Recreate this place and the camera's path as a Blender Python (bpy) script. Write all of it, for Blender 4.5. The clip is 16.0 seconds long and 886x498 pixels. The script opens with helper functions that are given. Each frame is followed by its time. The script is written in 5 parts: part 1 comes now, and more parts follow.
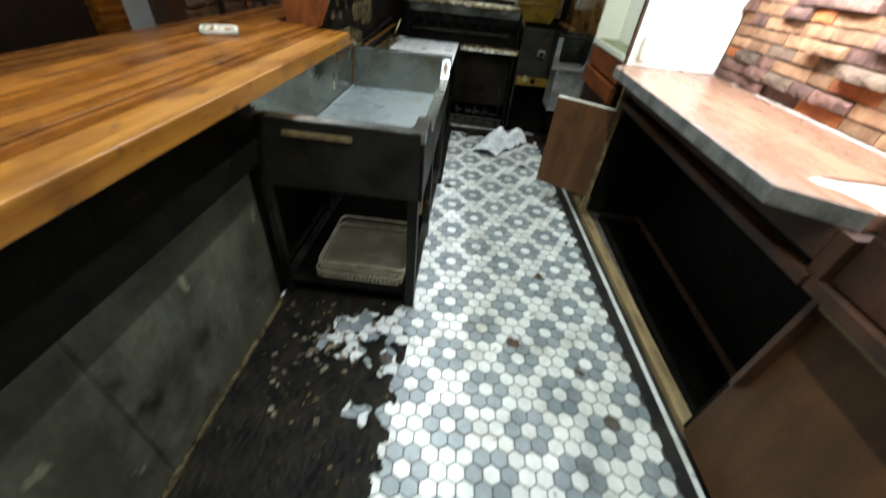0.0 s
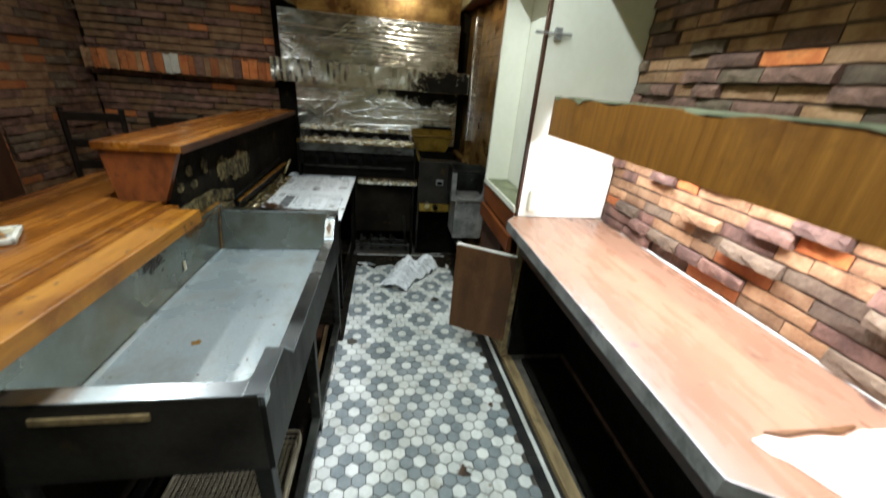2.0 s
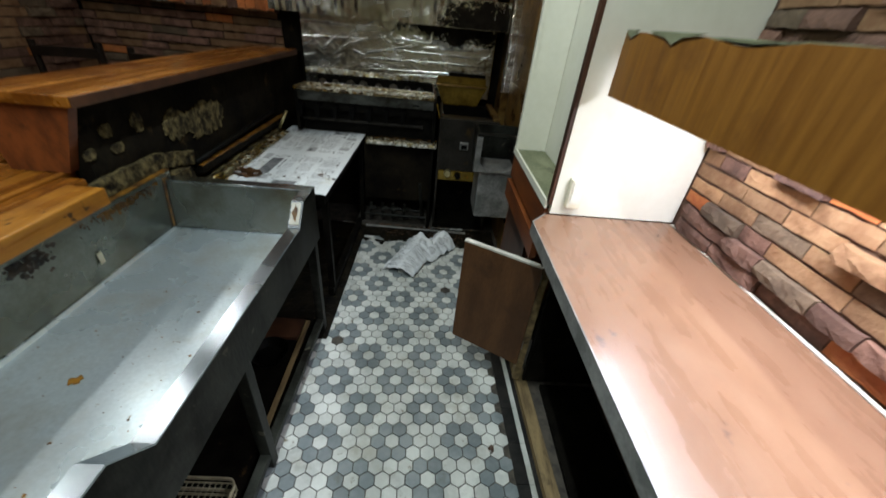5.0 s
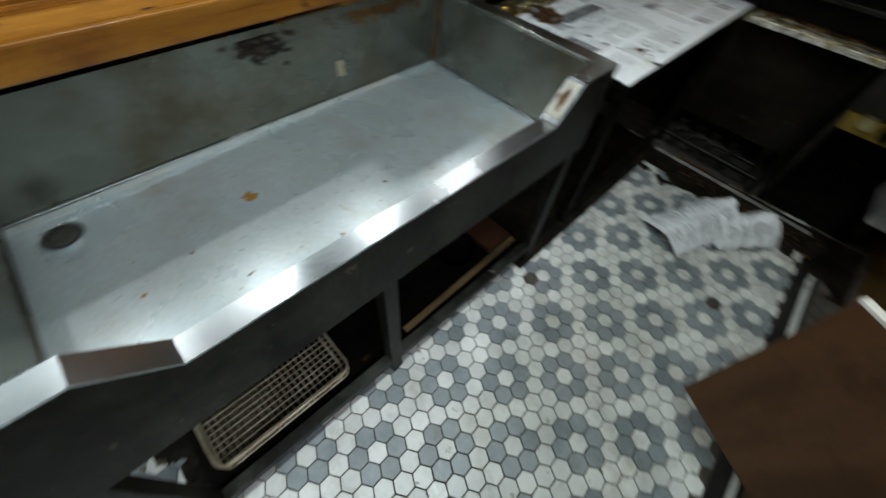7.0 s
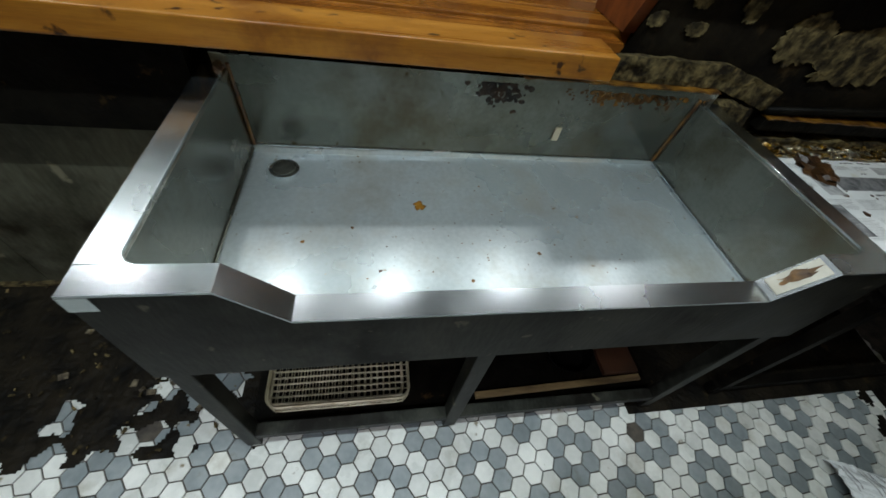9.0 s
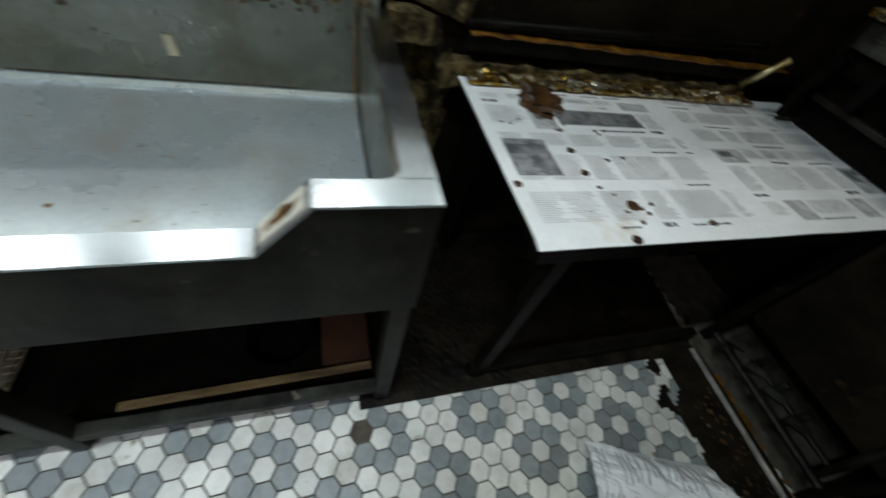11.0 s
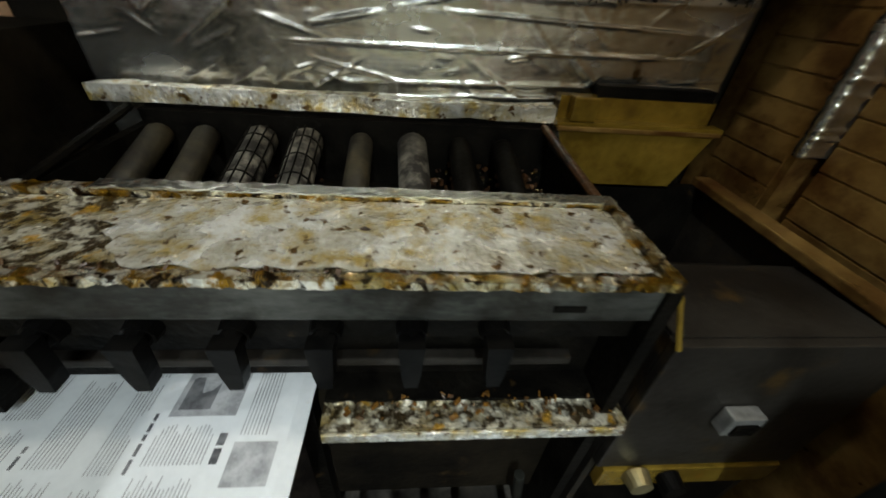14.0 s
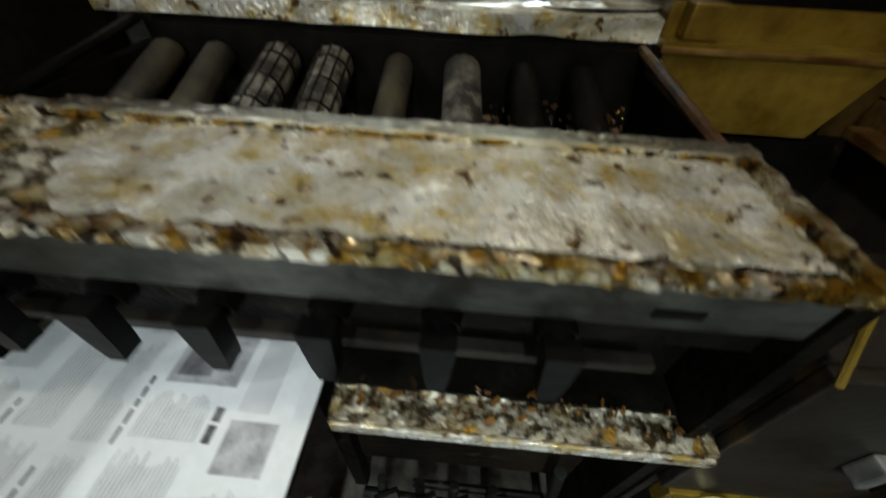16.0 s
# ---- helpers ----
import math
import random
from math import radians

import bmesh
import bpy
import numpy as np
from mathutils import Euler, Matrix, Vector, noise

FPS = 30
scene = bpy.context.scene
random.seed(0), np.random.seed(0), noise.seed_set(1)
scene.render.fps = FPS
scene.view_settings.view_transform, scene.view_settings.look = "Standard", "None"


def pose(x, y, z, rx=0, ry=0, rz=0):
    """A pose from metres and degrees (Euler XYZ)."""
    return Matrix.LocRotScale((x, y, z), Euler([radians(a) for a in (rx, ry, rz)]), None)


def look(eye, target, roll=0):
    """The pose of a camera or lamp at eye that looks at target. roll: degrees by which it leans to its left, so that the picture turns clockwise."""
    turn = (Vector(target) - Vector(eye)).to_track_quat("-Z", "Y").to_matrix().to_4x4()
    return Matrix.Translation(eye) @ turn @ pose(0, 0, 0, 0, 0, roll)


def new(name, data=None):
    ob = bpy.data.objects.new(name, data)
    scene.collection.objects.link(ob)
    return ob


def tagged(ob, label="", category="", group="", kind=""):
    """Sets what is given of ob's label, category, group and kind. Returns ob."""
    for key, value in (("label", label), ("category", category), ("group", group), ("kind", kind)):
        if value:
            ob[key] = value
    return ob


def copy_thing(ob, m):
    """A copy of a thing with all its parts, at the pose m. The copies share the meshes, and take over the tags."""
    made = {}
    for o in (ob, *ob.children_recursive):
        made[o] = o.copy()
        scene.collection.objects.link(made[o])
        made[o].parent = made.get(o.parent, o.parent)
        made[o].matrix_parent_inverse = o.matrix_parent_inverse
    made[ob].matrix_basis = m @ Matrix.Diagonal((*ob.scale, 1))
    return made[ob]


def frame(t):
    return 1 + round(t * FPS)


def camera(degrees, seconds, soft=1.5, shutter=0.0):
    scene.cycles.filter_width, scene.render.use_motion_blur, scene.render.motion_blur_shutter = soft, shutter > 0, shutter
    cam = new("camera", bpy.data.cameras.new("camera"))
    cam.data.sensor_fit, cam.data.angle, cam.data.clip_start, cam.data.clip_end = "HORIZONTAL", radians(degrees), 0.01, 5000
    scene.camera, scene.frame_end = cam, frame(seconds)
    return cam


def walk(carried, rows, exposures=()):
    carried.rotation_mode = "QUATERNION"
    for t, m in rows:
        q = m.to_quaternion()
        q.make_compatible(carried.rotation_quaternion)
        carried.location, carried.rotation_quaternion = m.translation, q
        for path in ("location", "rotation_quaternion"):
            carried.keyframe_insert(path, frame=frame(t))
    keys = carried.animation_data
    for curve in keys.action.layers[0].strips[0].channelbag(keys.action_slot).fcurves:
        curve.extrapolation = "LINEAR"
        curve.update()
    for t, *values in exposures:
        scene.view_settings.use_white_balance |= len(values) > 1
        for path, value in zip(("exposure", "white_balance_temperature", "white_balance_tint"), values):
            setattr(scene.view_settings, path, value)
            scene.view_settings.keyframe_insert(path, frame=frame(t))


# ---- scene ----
cam = camera(101.2, 16.0, 1.6, 0.5)
PATH = [
    (0, (0.115, -1.096, 1.223), (0.085, 0.479, -0.01), 6.2),
    (0.5, (0.183, -0.934, 1.328), (0.202, 0.78, 0.297), 5.4),
    (1, (0.235, -0.853, 1.366), (0.341, 0.914, 0.436), 4.5),
    (1.5, (0.244, -0.726, 1.372), (0.502, 1.005, 0.404), 6.9),
    (2, (0.264, -0.635, 1.447), (0.566, 1.166, 0.63), 4.8),
    (2.5, (0.318, -0.627, 1.568), (0.477, 1.269, 0.953), 2.5),
    (3, (0.349, -0.63, 1.639), (0.535, 1.299, 1.147), 2.6),
    (3.2, (0.357, -0.622, 1.648), (0.538, 1.31, 1.167), 3.1),
    (5.3, (0.486, -0.075, 1.391), (0.564, 1.559, 0.24), 6.1),
    (5.5, (0.492, -0.042, 1.372), (0.549, 1.559, 0.175), 6.3),
    (6, (0.468, 0.089, 1.284), (0.44, 1.554, -0.077), 8.2),
    (6.5, (0.375, 0.259, 1.22), (0.034, 1.501, -0.31), 6.8),
    (7, (0.324, 0.338, 1.204), (-0.469, 1.241, -0.395), 6.4),
    (7.5, (0.326, 0.325, 1.19), (-0.855, 0.809, -0.35), 6.4),
    (8, (0.312, 0.32, 1.201), (-0.963, 0.733, -0.284), 10.0),
    (8.2, (0.308, 0.318, 1.203), (-0.985, 0.711, -0.271), 10.3),
    (10.3, (0.2, 0.72, 1.117), (-0.968, 1.095, -0.462), 14.6),
    (10.5, (0.208, 0.836, 1.095), (-1.028, 1.23, -0.428), 13.9),
    (11, (0.284, 1.135, 1.093), (-0.866, 1.71, -0.439), 17.7),
    (11.5, (0.295, 1.294, 1.116), (-0.771, 2.123, -0.359), 20.5),
    (12, (0.257, 1.426, 1.168), (-0.564, 2.631, -0.2), 28.8),
    (12.5, (0.272, 1.608, 1.207), (-0.494, 2.951, -0.061), 21.0),
    (13, (0.288, 1.803, 1.25), (-0.38, 3.323, 0.135), 12.3),
    (13.5, (0.243, 1.937, 1.249), (-0.038, 3.583, 0.147), 9.0),
    (14, (0.143, 2.107, 1.244), (0.322, 3.718, 0.073), 4.9),
    (14.5, (0.102, 2.207, 1.323), (0.278, 3.667, -0.032), 6.5),
    (15, (0.066, 2.262, 1.349), (0.168, 3.698, -0.039), 4.7),
    (15.5, (0.07, 2.268, 1.304), (0.111, 3.683, -0.109), 3.9),
    (16, (0.155, 2.227, 1.166), (0.091, 3.668, -0.22), 3.0),
]
walk(cam, [(t, look(eye, target, roll)) for t, eye, target, roll in PATH],
     [(0, 0.45), (1.0, 0.36), (2.0, 0.28), (3.2, 0.08), (5.5, -0.4), (6.5, -0.45), (8, -0.45), (10.5, -0.5), (12, 0.0), (13, 0.35), (14, 0.8), (15, 1.0), (16, 0.78)])

# ---- light ----
world = bpy.data.worlds.new("room_air")
scene.world = world
world.use_nodes = True
world.node_tree.nodes["Background"].inputs[0].default_value = (0.9, 0.75, 0.55, 1)
world.node_tree.nodes["Background"].inputs[1].default_value = 0.01


def area_lamp(name, eye, sx, sy, watts, colour):
    data = bpy.data.lights.new(name, "AREA")
    data.shape, data.size, data.size_y, data.energy, data.color = "RECTANGLE", sx, sy, watts, colour
    ob = new(name, data)
    ob.location = eye
    return ob


COOL = (0.86, 1.0, 1.05)
for ly, watts in ((-0.95, 18), (-0.2, 18), (0.55, 18), (1.15, 13)):
    area_lamp("ceiling_lamp", (0.22, ly, 2.70), 0.035, 0.56, watts, COOL)
area_lamp("under_shelf_lamp", (1.15, 0.05, 1.395), 0.08, 1.50, 24, (0.92, 0.96, 1.10))
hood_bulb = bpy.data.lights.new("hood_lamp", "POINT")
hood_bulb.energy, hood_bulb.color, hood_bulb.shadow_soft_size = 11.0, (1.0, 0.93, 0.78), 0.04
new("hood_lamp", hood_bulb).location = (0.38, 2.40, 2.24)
# Unseen fill lights added to brighten the dining ceiling mirrored in the sink.
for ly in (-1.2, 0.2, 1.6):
    up = area_lamp("dining_ceiling_fill", (-1.62, ly, 1.95), 0.8, 1.2, 10.0, (0.84, 0.98, 1.06))
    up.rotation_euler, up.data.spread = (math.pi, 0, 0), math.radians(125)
for ly in (-0.95, -0.20, 0.47, 1.20, 1.95):
    area_lamp("bar_lamp", (-1.055, ly, 2.035), 0.05, 0.05, 3.0, (0.95, 0.98, 0.98))


# ---- materials ----
def mat(name, a, b, rough=0.6, metal=0.0, scale=8.0, bump=0.2, fine=60.0, stretch=(1, 1, 1), spots=None, spots2=None,
        vary=0.0, rough2=None, spec=0.5, aniso=0.0, cut=(0.35, 0.65), spot_cut=(0.60, 0.68), spot_scale=5.0, island=False):
    """A surface of two tones at two scales, with fine relief, and stains where spots are given."""
    m = bpy.data.materials.new(name)
    m.use_nodes = True
    nt = m.node_tree
    bs = nt.nodes["Principled BSDF"]
    N, L = nt.nodes.new, nt.links.new
    co = N("ShaderNodeTexCoord")
    mp = N("ShaderNodeMapping")
    mp.inputs["Scale"].default_value = stretch
    geo = N("ShaderNodeNewGeometry")
    info = N("ShaderNodeObjectInfo")
    L(geo.outputs["Position"], mp.inputs["Vector"])
    n1, n2 = N("ShaderNodeTexNoise"), N("ShaderNodeTexNoise")
    n1.inputs["Scale"].default_value, n1.inputs["Detail"].default_value = scale, 6
    n2.inputs["Scale"].default_value, n2.inputs["Detail"].default_value = fine, 4
    L(mp.outputs[0], n1.inputs["Vector"])
    L(mp.outputs[0], n2.inputs["Vector"])
    add = N("ShaderNodeMath")
    add.operation = "MULTIPLY_ADD"
    add.inputs[1].default_value = 0.35
    L(n2.outputs[0], add.inputs[0])
    L(n1.outputs[0], add.inputs[2])
    ra = N("ShaderNodeMapRange")
    ra.inputs[1].default_value, ra.inputs[2].default_value = cut[0] + 0.17, cut[1] + 0.17
    L(add.outputs[0], ra.inputs[0])
    mix = N("ShaderNodeMix")
    mix.data_type = "RGBA"
    mix.inputs[6].default_value, mix.inputs[7].default_value = (*a, 1), (*b, 1)
    L(ra.outputs[0], mix.inputs[0])
    out = mix.outputs[2]
    if vary:
        hs = N("ShaderNodeHueSaturation")
        v = N("ShaderNodeMapRange")
        v.inputs[3].default_value, v.inputs[4].default_value = 1 - vary, 1 + vary
        L(geo.outputs["Random Per Island"] if island else info.outputs["Random"], v.inputs[0])
        L(v.outputs[0], hs.inputs["Value"])
        L(out, hs.inputs["Color"])
        out = hs.outputs[0]
    if spots:
        n3 = N("ShaderNodeTexNoise")
        n3.inputs["Scale"].default_value, n3.inputs["Detail"].default_value = spot_scale, 8
        n3.inputs["Roughness"].default_value = 0.65
        L(geo.outputs["Position"], n3.inputs["Vector"])
        r3 = N("ShaderNodeMapRange")
        r3.inputs[1].default_value, r3.inputs[2].default_value = spot_cut
        L(n3.outputs[0], r3.inputs[0])
        m3 = N("ShaderNodeMix")
        m3.data_type = "RGBA"
        m3.inputs[7].default_value = (*spots, 1)
        L(out, m3.inputs[6])
        L(r3.outputs[0], m3.inputs[0])
        out = m3.outputs[2]
    if spots2:
        n4 = N("ShaderNodeTexNoise")
        n4.inputs["Scale"].default_value, n4.inputs["Detail"].default_value = spots2[1], 6
        L(geo.outputs["Position"], n4.inputs["Vector"])
        r4 = N("ShaderNodeMapRange")
        r4.inputs[1].default_value, r4.inputs[2].default_value = spots2[2], spots2[2] + 0.06
        L(n4.outputs[0], r4.inputs[0])
        m4 = N("ShaderNodeMix")
        m4.data_type = "RGBA"
        m4.inputs[7].default_value = (*spots2[0], 1)
        L(out, m4.inputs[6])
        L(r4.outputs[0], m4.inputs[0])
        out = m4.outputs[2]
    L(out, bs.inputs["Base Color"])
    bs.inputs["Metallic"].default_value = metal
    bs.inputs["Specular IOR Level"].default_value = spec
    rr = N("ShaderNodeMapRange")
    rr.inputs[3].default_value, rr.inputs[4].default_value = rough, rough if rough2 is None else rough2
    L(n1.outputs[0], rr.inputs[0])
    rr.inputs[1].default_value, rr.inputs[2].default_value = 0.3, 0.7
    L(rr.outputs[0], bs.inputs["Roughness"])
    if aniso:
        bs.inputs["Anisotropic"].default_value = aniso
        tn = N("ShaderNodeTangent")
        tn.direction_type, tn.axis = "RADIAL", "Z"
        L(tn.outputs[0], bs.inputs["Tangent"])
    if bump:
        bu = N("ShaderNodeBump")
        bu.inputs["Strength"].default_value, bu.inputs["Distance"].default_value = bump, 0.01
        L(add.outputs[0], bu.inputs["Height"])
        L(bu.outputs[0], bs.inputs["Normal"])
    return m


# One sink steel twice: walls darkened, floor brightened, reflections put into the colour.
STEEL = mat("darkened_brushed_steel", (0.170, 0.178, 0.156), (0.265, 0.275, 0.243), 0.20, 0.85, 3, 0.02, 90, (1, 1, 1), (0.105, 0.078, 0.032), rough2=0.32, spot_cut=(0.46, 0.74), spot_scale=4, spots2=((0.080, 0.052, 0.018), 30, 0.67))
BASIN = mat("brightened_basin_steel", (0.44, 0.50, 0.52), (0.60, 0.66, 0.68), 0.24, 0.62, 2.5, 0.010, 90, (1, 1, 1), (0.33, 0.31, 0.25), rough2=0.34, spot_cut=(0.48, 0.84), spot_scale=5, spots2=((0.22, 0.16, 0.09), 34, 0.68))
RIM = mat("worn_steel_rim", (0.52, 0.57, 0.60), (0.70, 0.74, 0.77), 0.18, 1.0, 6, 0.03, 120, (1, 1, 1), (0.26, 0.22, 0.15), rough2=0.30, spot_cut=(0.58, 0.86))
# Grime, with the shade on turned-away steel faces mixed into the colour.
DULL = mat("grimy_shaded_steel", (0.010, 0.0105, 0.008), (0.034, 0.035, 0.028), 0.40, 0.30, 5, 0.15, 70, (1, 2, 0.5), (0.005, 0.004, 0.003), rough2=0.55, spec=0.14, spot_cut=(0.44, 0.62), spots2=((0.085, 0.078, 0.055), 24, 0.66))
PANEL = mat("stained_sheet_metal", (0.058, 0.058, 0.036), (0.140, 0.138, 0.098), 0.38, 0.4, 3, 0.14, 50, (1, 2, 0.5), (0.018, 0.014, 0.007), rough2=0.52, spot_cut=(0.46, 0.68), spot_scale=5, spots2=((0.23, 0.21, 0.14), 11, 0.67))
GREYSTEEL = mat("greasy_grey_steel", (0.035, 0.036, 0.031), (0.115, 0.117, 0.103), 0.36, 0.6, 6, 0.10, 60, (1, 1, 3), (0.014, 0.010, 0.006), rough2=0.5, spec=0.3, spot_cut=(0.47, 0.66), spot_scale=8)
HOOD = mat("hood_steel", (0.33, 0.305, 0.235), (0.40, 0.375, 0.30), 0.11, 1.0, 2, 0.010, 40, (1, 1, 1), rough2=0.17)
# Burnt iron, and also the black painted into shaded recesses.
BLACK = mat("burnt_iron_and_shade", (0.0025, 0.0022, 0.0018), (0.007, 0.006, 0.0045), 0.45, 0.0, 14, 0.5, 90, (1, 1, 1), (0.05, 0.030, 0.012), spec=0.05, spot_cut=(0.64, 0.74), spot_scale=16)
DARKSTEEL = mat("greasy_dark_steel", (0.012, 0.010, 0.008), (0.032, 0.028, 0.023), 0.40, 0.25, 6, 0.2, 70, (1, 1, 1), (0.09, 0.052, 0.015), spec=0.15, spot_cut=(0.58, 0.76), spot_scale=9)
BURNT = mat("burnt_crust", (0.012, 0.006, 0.003), (0.07, 0.030, 0.008), 0.4, 0, 18, 0.9, 60)
SIDEFOIL = mat("greasy_brown_lining", (0.17, 0.088, 0.022), (0.40, 0.245, 0.075), 0.24, 0.55, 5, 0.4, 30, (1, 1, 1.5), (0.11, 0.046, 0.012), rough2=0.42, spot_cut=(0.46, 0.66), spot_scale=7)
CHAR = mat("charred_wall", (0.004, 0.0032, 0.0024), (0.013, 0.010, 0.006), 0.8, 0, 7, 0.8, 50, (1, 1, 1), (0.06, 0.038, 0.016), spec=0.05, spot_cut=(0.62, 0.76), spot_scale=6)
PLASTER = mat("stained_plaster", (0.026, 0.019, 0.008), (0.150, 0.115, 0.050), 0.85, 0, 34, 0.9, 90, (1, 1, 1), (0.010, 0.007, 0.004), spec=0.15, spot_cut=(0.46, 0.62), spot_scale=19)
FOIL = mat("crinkled_foil", (0.46, 0.45, 0.40), (0.68, 0.665, 0.62), 0.17, 0.96, 5, 0.22, 36, (1, 1, 2), (0.30, 0.22, 0.08), rough2=0.30, spot_cut=(0.54, 0.82), spot_scale=3, spots2=((0.16, 0.11, 0.04), 14, 0.68))
GREASE = mat("greasy_foil", (0.36, 0.26, 0.07), (0.84, 0.82, 0.72), 0.14, 0.88, 18, 1.0, 90, (1, 1, 1), (0.26, 0.140, 0.012), rough2=0.34, spot_cut=(0.45, 0.56), spot_scale=38, spots2=((0.022, 0.011, 0.003), 52, 0.56))
TRAYTOP = mat("greasy_tray_sheet", (0.22, 0.160, 0.055), (0.60, 0.57, 0.46), 0.18, 0.45, 26, 1.0, 120, (1, 1, 1), (0.040, 0.027, 0.011), rough2=0.36, spot_cut=(0.46, 0.56), spot_scale=55, spots2=((0.36, 0.20, 0.025), 28, 0.60))
TRAYFOIL = mat("greasy_foil_sheet", (0.48, 0.44, 0.32), (0.90, 0.89, 0.84), 0.16, 0.62, 16, 0.85, 120, (1, 1, 1), (0.48, 0.355, 0.10), rough2=0.34, spot_cut=(0.47, 0.65), spot_scale=26, spots2=((0.12, 0.065, 0.016), 46, 0.60))
OCHRE = mat("greasy_ochre_enamel", (0.15, 0.088, 0.010), (0.30, 0.195, 0.028), 0.26, 0.40, 7, 0.20, 40, (1, 1, 1), (0.09, 0.045, 0.008), spot_cut=(0.48, 0.76), spot_scale=9, spots2=((0.34, 0.11, 0.013), 11, 0.68))
BARWOOD = mat("varnished_bar_wood", (0.115, 0.034, 0.004), (0.255, 0.092, 0.009), 0.17, 0, 3.2, 0.06, 45, (9, 0.5, 9), (0.07, 0.019, 0.004), vary=0.24, rough2=0.36, spot_cut=(0.46, 0.70), spot_scale=5, spots2=((0.05, 0.015, 0.004), 15, 0.66))
EDGEWOOD = mat("worn_edge_plank", (0.235, 0.086, 0.009), (0.37, 0.155, 0.018), 0.24, 0, 3, 0.10, 45, (9, 0.6, 9), (0.12, 0.036, 0.006), rough2=0.42, spot_cut=(0.50, 0.72), spot_scale=5, spots2=((0.04, 0.013, 0.004), 22, 0.65))
REDWOOD = mat("red_stained_wood", (0.095, 0.025, 0.007), (0.19, 0.052, 0.012), 0.42, 0, 5, 0.08, 60, (6, 0.7, 3), (0.04, 0.013, 0.006), spec=0.35)
DARKWOOD = mat("dark_stained_plywood", (0.032, 0.012, 0.005), (0.068, 0.026, 0.011), 0.5, 0, 4, 0.10, 60, (3, 3, 0.8), (0.02, 0.009, 0.005), vary=0.08)
# Near-black carries the dining side's shade, on chairs and wall board.
SHADEWOOD = mat("shade_black_wood", (0.006, 0.0035, 0.002), (0.016, 0.009, 0.005), 0.5, 0, 6, 0.1, 60, (2, 2, 1), spec=0.2)
DOORWOOD = mat("brown_veneer", (0.062, 0.026, 0.009), (0.105, 0.046, 0.016), 0.5, 0, 4, 0.05, 60, (3, 3, 0.7), (0.03, 0.013, 0.006), spec=0.25, spot_cut=(0.56, 0.78))
FASCIA = mat("wood_grain_laminate", (0.150, 0.056, 0.006), (0.245, 0.102, 0.011), 0.50, 0, 8, 0.06, 150, (3, 9, 0.5), (0.095, 0.033, 0.005), rough2=0.62, spec=0.35, cut=(0.28, 0.72), spot_cut=(0.54, 0.78), spot_scale=6)
COUNTER = mat("counter_wood_laminate", (0.195, 0.100, 0.058), (0.255, 0.142, 0.086), 0.22, 0, 5, 0.02, 60, (5, 1.0, 5), (0.165, 0.086, 0.052), rough2=0.36, cut=(0.25, 0.75), spot_cut=(0.50, 0.85), spot_scale=6, spots2=((0.075, 0.038, 0.026), 15, 0.66))
TRIM = mat("scuffed_grey_trim", (0.16, 0.16, 0.15), (0.36, 0.35, 0.33), 0.4, 0.5, 12, 0.2, 80)
PALE = mat("bare_pale_board", (0.44, 0.41, 0.34), (0.58, 0.55, 0.48), 0.75, 0, 12, 0.3, 60, (1, 1, 1), (0.35, 0.25, 0.15), spot_cut=(0.68, 0.76))
CREAM = mat("cream_melamine", (0.68, 0.66, 0.54), (0.75, 0.73, 0.62), 0.42, 0, 3, 0.03, 40, (1, 1, 1), (0.48, 0.42, 0.27), spot_cut=(0.70, 0.85))
GREEN = mat("green_shelf_cloth", (0.105, 0.112, 0.058), (0.20, 0.208, 0.120), 0.85, 0, 9, 0.3, 120, (1, 0.4, 1), (0.06, 0.056, 0.028))
WHITEPL = mat("yellowed_plastic", (0.68, 0.62, 0.45), (0.78, 0.73, 0.58), 0.4, 0, 12, 0.05)
TILEW = mat("white_hex_tile", (0.50, 0.51, 0.475), (0.64, 0.645, 0.60), 0.22, 0, 7, 0.05, 60, (1, 1, 1), (0.26, 0.225, 0.15), vary=0.13, rough2=0.38, spot_cut=(0.53, 0.80), spot_scale=5, spots2=((0.19, 0.16, 0.10), 24, 0.66))
TILEG = mat("grey_hex_tile", (0.15, 0.175, 0.18), (0.24, 0.265, 0.265), 0.28, 0, 7, 0.05, 60, (1, 1, 1), (0.09, 0.08, 0.05), vary=0.14, rough2=0.42, spot_cut=(0.60, 0.76), spot_scale=6)
TILEW_FIELD = mat("white_hex_tiles", (0.50, 0.51, 0.475), (0.64, 0.645, 0.60), 0.22, 0, 7, 0.05, 60, (1, 1, 1), (0.26, 0.225, 0.15), vary=0.13, rough2=0.38, spot_cut=(0.53, 0.80), spot_scale=5, spots2=((0.19, 0.16, 0.10), 24, 0.66), island=True)
TILEG_FIELD = mat("grey_hex_tiles", (0.15, 0.175, 0.18), (0.24, 0.265, 0.265), 0.28, 0, 7, 0.05, 60, (1, 1, 1), (0.09, 0.08, 0.05), vary=0.14, rough2=0.42, spot_cut=(0.60, 0.76), spot_scale=6, island=True)
TILEB = mat("black_border_tile", (0.008, 0.008, 0.008), (0.026, 0.024, 0.021), 0.42, 0, 9, 0.1, 60, vary=0.2, spec=0.25)
GROUT = mat("dirty_grout", (0.035, 0.030, 0.024), (0.085, 0.072, 0.055), 0.9, 0, 20, 0.5)
GRIME = mat("floor_grime_and_shade", (0.004, 0.0036, 0.003), (0.014, 0.011, 0.007), 0.55, 0, 12, 0.9, 60, (1, 1, 1), (0.07, 0.05, 0.02), spec=0.08, spot_cut=(0.62, 0.76), spot_scale=14)
